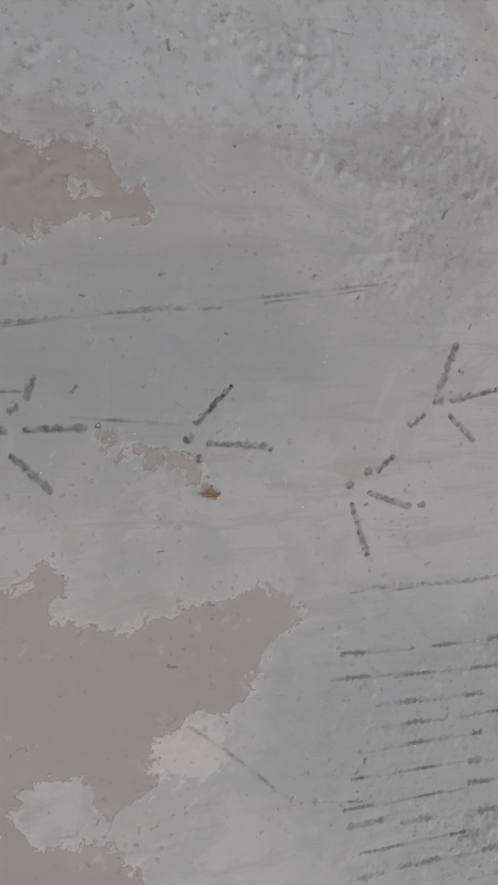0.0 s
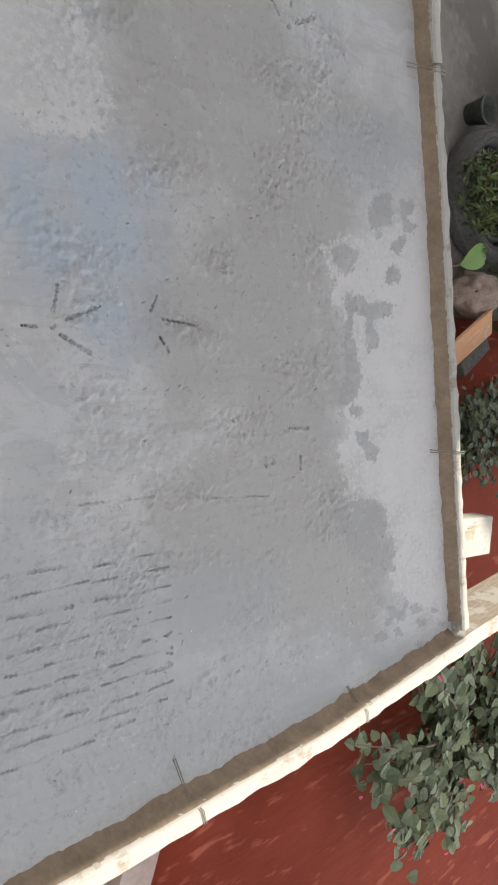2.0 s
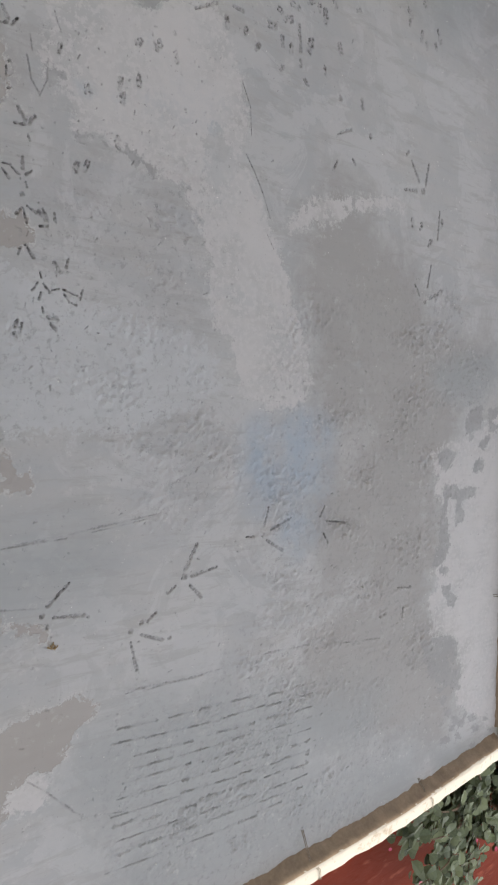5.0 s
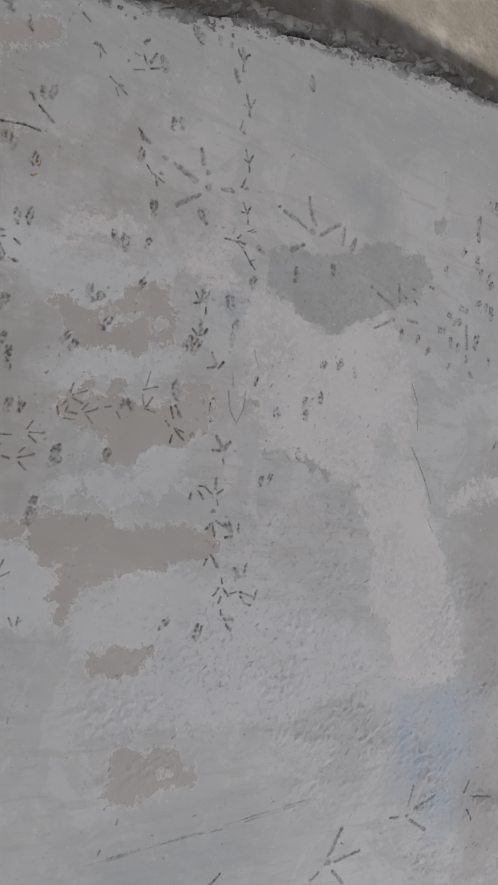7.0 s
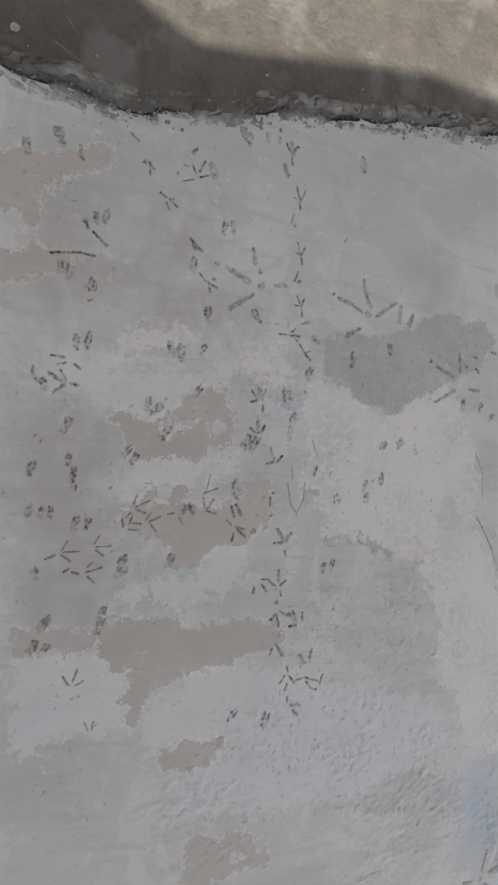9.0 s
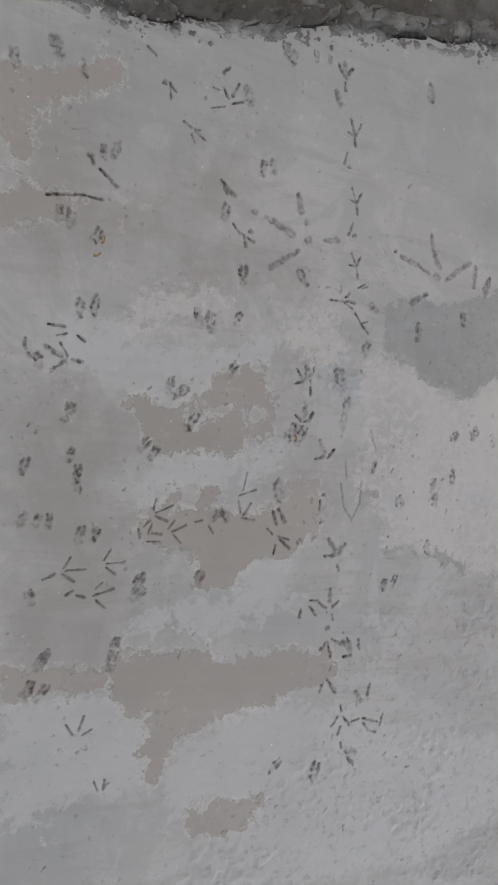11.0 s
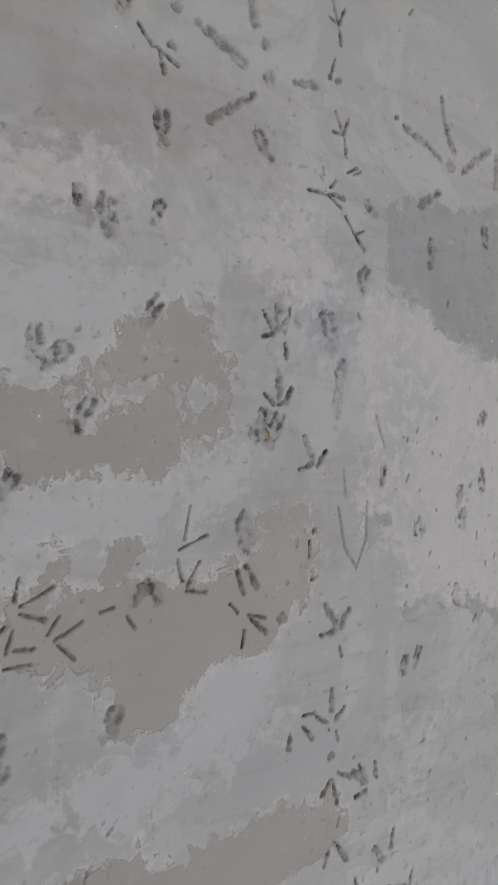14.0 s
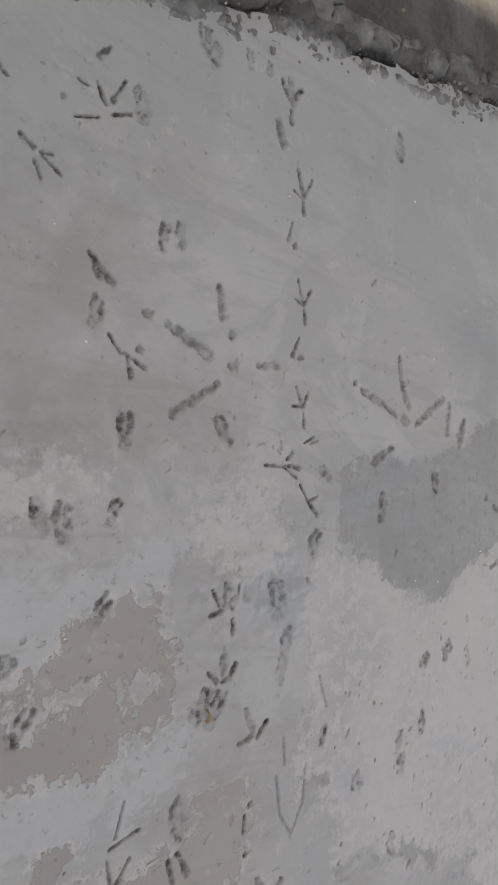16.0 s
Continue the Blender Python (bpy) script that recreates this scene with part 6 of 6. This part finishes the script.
def leaf_cloud(spots, rng, long, wide, cup=0.25, tip=1.0, flat=0.5):
    """Many single leaves, each an own pointed oval, facing mostly up."""
    verts, faces = [], []
    for x, y, z in spots:
        s = rng.uniform(0.7, 1.2)
        turn = Euler((rng.gauss(0, flat), rng.gauss(0, flat), rng.uniform(0, 6.3))).to_matrix()
        shape = [(0, 0, 0)]
        for f, w in ((0.1, 0.72), (0.42, 1.0), (0.75, 0.72)):
            shape += [(f, w, 1), (f, -w, 1)]
        shape += [(1.0 * tip, 0, 0)]
        base = len(verts)
        for f, w, up in shape:
            p = Vector((f * long, w * wide / 2, abs(w) * cup * wide / 2 - 0.15 * long * f * f)) * s
            verts.append(tuple(turn @ p + Vector((x, y, z))))
        mids = len(verts)
        for f in (0.12, 0.4, 0.7):
            verts.append(tuple(turn @ (Vector((f * long, 0, -0.15 * long * f * f)) * s) + Vector((x, y, z))))
        b, m = base, mids
        faces += [(b, m, b + 1), (b, b + 2, m), (b + 1, m, m + 1, b + 3), (m, b + 2, b + 4, m + 1), (b + 3, m + 1, m + 2, b + 5), (m + 1, b + 4, b + 6, m + 2), (b + 5, m + 2, b + 7), (m + 2, b + 6, b + 7)]
    return verts, faces


def shrub(name, root, tips, leaf_mat, rng, long, wide, per, spread, label, flowers=0):
    """A bush: arching stems from the root, leaves along their outer part."""
    ob = thing(name, label, "bush")
    spots, petals = [], []
    for tip in tips:
        a, b = Vector(root), Vector(tip)
        mid = a.lerp(b, 0.5) + Vector((0, 0, 0.35 * (b - a).length * 0.6))
        pts = [((1 - t) ** 2) * a + 2 * t * (1 - t) * mid + t * t * b for t in np.linspace(0, 1, 9)]
        part("stem", tube_mesh(pts, 0.012, 6, taper=0.25), STEM, ob)
        for _ in range(per):
            t = rng.uniform(0.35, 1.02)
            p = ((1 - t) ** 2) * a + 2 * t * (1 - t) * mid + t * t * b
            spots.append((p.x + rng.gauss(0, spread), p.y + rng.gauss(0, spread), p.z + rng.gauss(0, spread * 0.6)))
        for _ in range(flowers if rng.random() < 0.3 else 0):
            petals.append((b.x + rng.gauss(0, spread), b.y + rng.gauss(0, spread), b.z + 0.03))
    pieces("foliage", *leaf_cloud(spots, rng, long, wide, flat=0.28), leaf_mat, ob)
    if petals:
        pieces("blossom", *leaf_cloud(petals, rng, 0.03, 0.025), FLOWER, ob, "small pink bracts")
    return ob


rng = random.Random(5)
root = (4.75, -2.5, LOW)
tips = []
for k in range(70):
    a, r = rng.uniform(0, math.tau), rng.uniform(0.1, 1.0) ** 0.6
    tips.append((4.55 + 1.25 * r * math.cos(a), -2.3 + 0.75 * r * math.sin(a), -0.85 - 0.35 * r + rng.uniform(-0.1, 0.1)))
tips += [(2.95, -1.72, -0.85), (3.1, -1.95, -0.8), (3.25, -2.3, -0.85), (3.4, -1.5, -0.75), (3.6, -2.55, -0.9)]
shrub("bougainvillea", root, tips, LEAF, rng, 0.076, 0.074, 30, 0.046, "green bougainvillea bush with few pink bracts below the floor", 1)
for hx, hy in ((4.85, -0.36), (5.35, -0.33), (5.85, -0.3), (6.35, -0.33)):
    tips = [(hx + rng.uniform(-0.35, 0.35), hy + rng.uniform(-0.33, 0.3), LOW + rng.uniform(0.18, 0.5)) for _ in range(26)]
    tagged(shrub("hedge_bush", (hx, hy, LOW), tips, LEAF_DARK, rng, 0.06, 0.045, 30, 0.06, "low dense dark green hedge plant in the yard"), group="hedge bushes")

# Tyre planter with a fern-like plant.
tyre = thing("tyre_planter", "old grey rubber tyre planter holding a leafy plant", "planter")
bm = bmesh.new()
prof = [(0.40 + 0.06 * math.cos(a), 0.10 + 0.10 * math.sin(a)) for a in np.linspace(0, math.tau, 15)]
lathe(bm, prof, 48)
part("tyre", bm, RUBBER, tyre, "", True)
for r in (0.37, 0.43):
    bm = bmesh.new()
    lathe(bm, [(r - 0.008, 0.19), (r, 0.208), (r + 0.008, 0.19)], 48)
    part("tyre_rib", bm, RUBBER, tyre, "", True)
bm = bmesh.new()
lathe(bm, [(0.0, 0.03), (0.15, 0.04), (0.36, 0.02)], 24)
part("soil", bm, SOIL, tyre)
bm = bmesh.new()
lathe(bm, [(0.29 + 0.03 * math.cos(a), 0.12 + 0.05 * math.sin(a)) for a in np.linspace(0, math.tau, 13)], 48)
part("bead_ring", bm, RUBBER, tyre, "", True)
tyre.matrix_world = pose(5.22, 1.24, LOW + 0.005)
spots = []
for _ in range(1100):
    a, r = rng.uniform(0, math.tau), 0.27 * math.sqrt(rng.random())
    spots.append((r * math.cos(a), r * math.sin(a), 0.16 + (0.3 - r * 0.5) * rng.random()))
plant = thing("potted_plant", "feathery green plant growing in the tyre", "plant")
pieces("foliage", *leaf_cloud(spots, rng, 0.055, 0.02, flat=0.9), LEAF_FERN, plant)
for k in range(10):
    a = k * 0.63
    part("stem", tube_mesh([(0, 0, 0.13), (0.1 * math.cos(a), 0.1 * math.sin(a), 0.25), (0.2 * math.cos(a), 0.2 * math.sin(a), 0.34)], 0.006, 5), STEM, plant)
plant.matrix_world = pose(4.98, 1.20, LOW + 0.005)
for px, py, n, sp in ((5.6, 0.72, 900, 0.42), (6.2, 0.55, 900, 0.45), (6.0, 2.45, 260, 0.25)):
    spots = [(rng.gauss(0, sp * 0.5), rng.gauss(0, sp * 0.5), rng.uniform(0.05, 0.55)) for _ in range(n)]
    weed = thing("garden_plant", "dark yellowish green leafy garden plant", "plant", "garden plants")
    pieces("foliage", *leaf_cloud(spots, rng, 0.085, 0.028, flat=0.8), LEAF_FERN, weed)
    for k in range(8):
        a = k * 0.8
        part("stem", tube_mesh([(0, 0, 0), (0.15 * sp * math.cos(a), 0.15 * sp * math.sin(a), 0.25), (0.6 * sp * math.cos(a), 0.6 * sp * math.sin(a), 0.5)], 0.007, 5), STEM, weed)
    weed.matrix_world = pose(px, py, LOW)
broad = thing("broad_leaf_plant", "single broad bright green leaf on a short stalk", "plant")
bm = bmesh.new()
cols = []
for k in range(13):
    t = k / 12
    w = 0.11 * math.sin(math.pi * min(t * 0.94 + 0.05, 1)) ** 0.7
    cols.append([bm.verts.new((t * 0.42 - 0.2, s * w, 0.28 + 0.05 * math.sin(3 * t) + 0.045 * abs(s) + 0.006 * math.sin(t * 40) * abs(s))) for s in (-1, -0.5, 0, 0.5, 1)])
for a, b in zip(cols, cols[1:]):
    for k in range(4):
        bm.faces.new((a[k], b[k], b[k + 1], a[k + 1]))
part("leaf", bm, LEAF_BROAD, broad, "", True)
part("stalk", tube_mesh([(-0.25, 0, 0), (-0.24, 0, 0.15), (-0.2, 0, 0.285)], 0.01, 6), STEM, broad)
broad.matrix_world = pose(4.83, 0.78, LOW, 0, 0, 25) @ Matrix.Scale(0.72, 4)
# Dark pot, leaning board, sack.
bm = bmesh.new()
lathe(bm, [(0.0, 0.0), (0.25, 0.0), (0.29, 0.03), (0.36, 0.40), (0.39, 0.42), (0.385, 0.45), (0.34, 0.45), (0.30, 0.36), (0.0, 0.35)], 48)
pot = mesh_object("plant_tub", bm, BLACK)
pot.matrix_world = pose(5.8, 2.0, LOW)
tagged(pot, "large dark plastic tub standing in the yard", "tub")
bm = bmesh.new()
lathe(bm, [(0.0, 0.0), (0.09, 0.0), (0.13, 0.2), (0.14, 0.2), (0.14, 0.22), (0.12, 0.22), (0.1, 0.03), (0.0, 0.03)], 24)
pot = mesh_object("small_pot", bm, MOSS)
pot.matrix_world = pose(5.12, 1.8, LOW) @ Matrix.Scale(0.75, 4)
tagged(pot, "small grey green pot beside the tyre", "pot")
bm = box(bmesh.new(), (-0.22, -0.11, -0.012), (0.22, 0.11, 0.012), 0.004)
plank = mesh_object("loose_board", bm, ORANGE)
plank.matrix_world = pose(4.95, 0.25, LOW + 0.16, 20, -12, 35)
tagged(plank, "orange brown loose board propped on a dark block", "board")
bm = box(bmesh.new(), (-0.2, -0.1, 0), (0.2, 0.1, 0.1), 0.012)
block = mesh_object("stone_block", bm, GRIME)
block.matrix_world = pose(5.1, 0.17, LOW, 0, 0, 30)
tagged(block, "dark stone block under the loose board", "block")
bm = bmesh.new()
bmesh.ops.create_icosphere(bm, subdivisions=4, radius=1.0)
for v in bm.verts:
    p = v.co.copy()
    k = 1 + 0.25 * noise.noise(p * 2.2) + 0.1 * noise.noise(p * 6)
    v.co = Vector((p.x * 0.2 * k, p.y * 0.15 * k, max(p.z * 0.16 * k, -0.12)))
sack = mesh_object("sack", bm, SACK)
sack.matrix_world = pose(5.05, 0.56, LOW + 0.12)
tagged(sack, "crumpled brown sack among the plants", "sack")

# ---- the floor's own supports, and unseen blockers added to shape the light ----
bm = box(bmesh.new(), (-2.0, -0.7, LOW - 0.03), (1.9, 1.8, -0.14))
tagged(mesh_object("plinth", bm, OLD, smooth=False), "plain masonry plinth under the cement floor", "plinth", kind="structure")
# Unseen sheet cut to the floor's shadow outline, moved up towards the sun.
HIGH = 2.6
shift = SUN_FROM * ((HIGH - 0.05) / math.tan(SUN_UP))
corners = [(-3.2, -0.94), (0.5, -0.915), (1.2, -0.893), (1.67, -0.875), (2.35, -0.805), (2.322, -0.5), (2.285, -0.18), (2.33, -0.1), (2.5, 0.0), (2.5, 0.84), (2.165, 0.92), (2.1, 1.3), (2.05, 2.3), (1.6, 2.3), (1.42, 2.28), (1.2, 2.25), (0.67, 2.235), (0.41, 2.218), (0.21, 2.178), (0.035, 2.13), (-0.165, 2.09), (-0.28, 2.115), (-0.6, 2.3), (-3.2, 2.5)]
bm = bmesh.new()
lows = [bm.verts.new((x + shift.x, y + shift.y, HIGH)) for x, y in corners]
bm.faces.new(lows)
rim = bmesh.ops.extrude_face_region(bm, geom=bm.faces[:])
bmesh.ops.translate(bm, verts=[v for v in rim["geom"] if isinstance(v, bmesh.types.BMVert)], vec=(0, 0, 0.02))
bmesh.ops.recalc_face_normals(bm, faces=bm.faces[:])
tagged(mesh_object("canopy", bm, SHADE, smooth=False), "unseen plain sheet added overhead to shade the floor", "canopy", kind="structure")
# Unseen wall added to block sky on one side and bring out relief.
bm = box(bmesh.new(), (-2.25, -4.0, LOW - 0.03), (-2.05, 1.2, 3.0))
tagged(mesh_object("west_sky_blocker", bm, PLASTER, smooth=False), "unseen pale wall added behind the cement floor to block the sky", "wall", kind="structure")
# Unseen slabs added high up to keep the sun off the yard.
for low, high in (((1.65, -1.0), (6.5, 9.2)), ((0.3, -1.0), (1.646, 2.58)), ((1.12, 3.2), (1.646, 9.2))):
    bm = box(bmesh.new(), (*low, 6.2), (*high, 6.35))
    tagged(mesh_object("yard_sun_blocker", bm, PLASTER, smooth=False), "unseen plain slab added high up to shade the yard", "roof", kind="structure")
# Unseen low wall added to darken the far corner of the floor.
bm = box(bmesh.new(), (0.6, 3.7, LOW - 0.03), (2.35, 3.85, 1.7))
tagged(mesh_object("corner_sky_blocker", bm, PLASTER, smooth=False), "unseen plain wall added beyond the rubble to dim the corner", "wall", kind="structure")
# Unseen wall added to cut skylight from the north, under the high slabs.
bm = box(bmesh.new(), (-6.0, 9.0, LOW - 0.03), (6.5, 9.2, 6.196))
tagged(mesh_object("north_sky_blocker", bm, PLASTER, smooth=False), "unseen plain wall added under the slabs to cut the northern skylight", "wall", kind="structure")
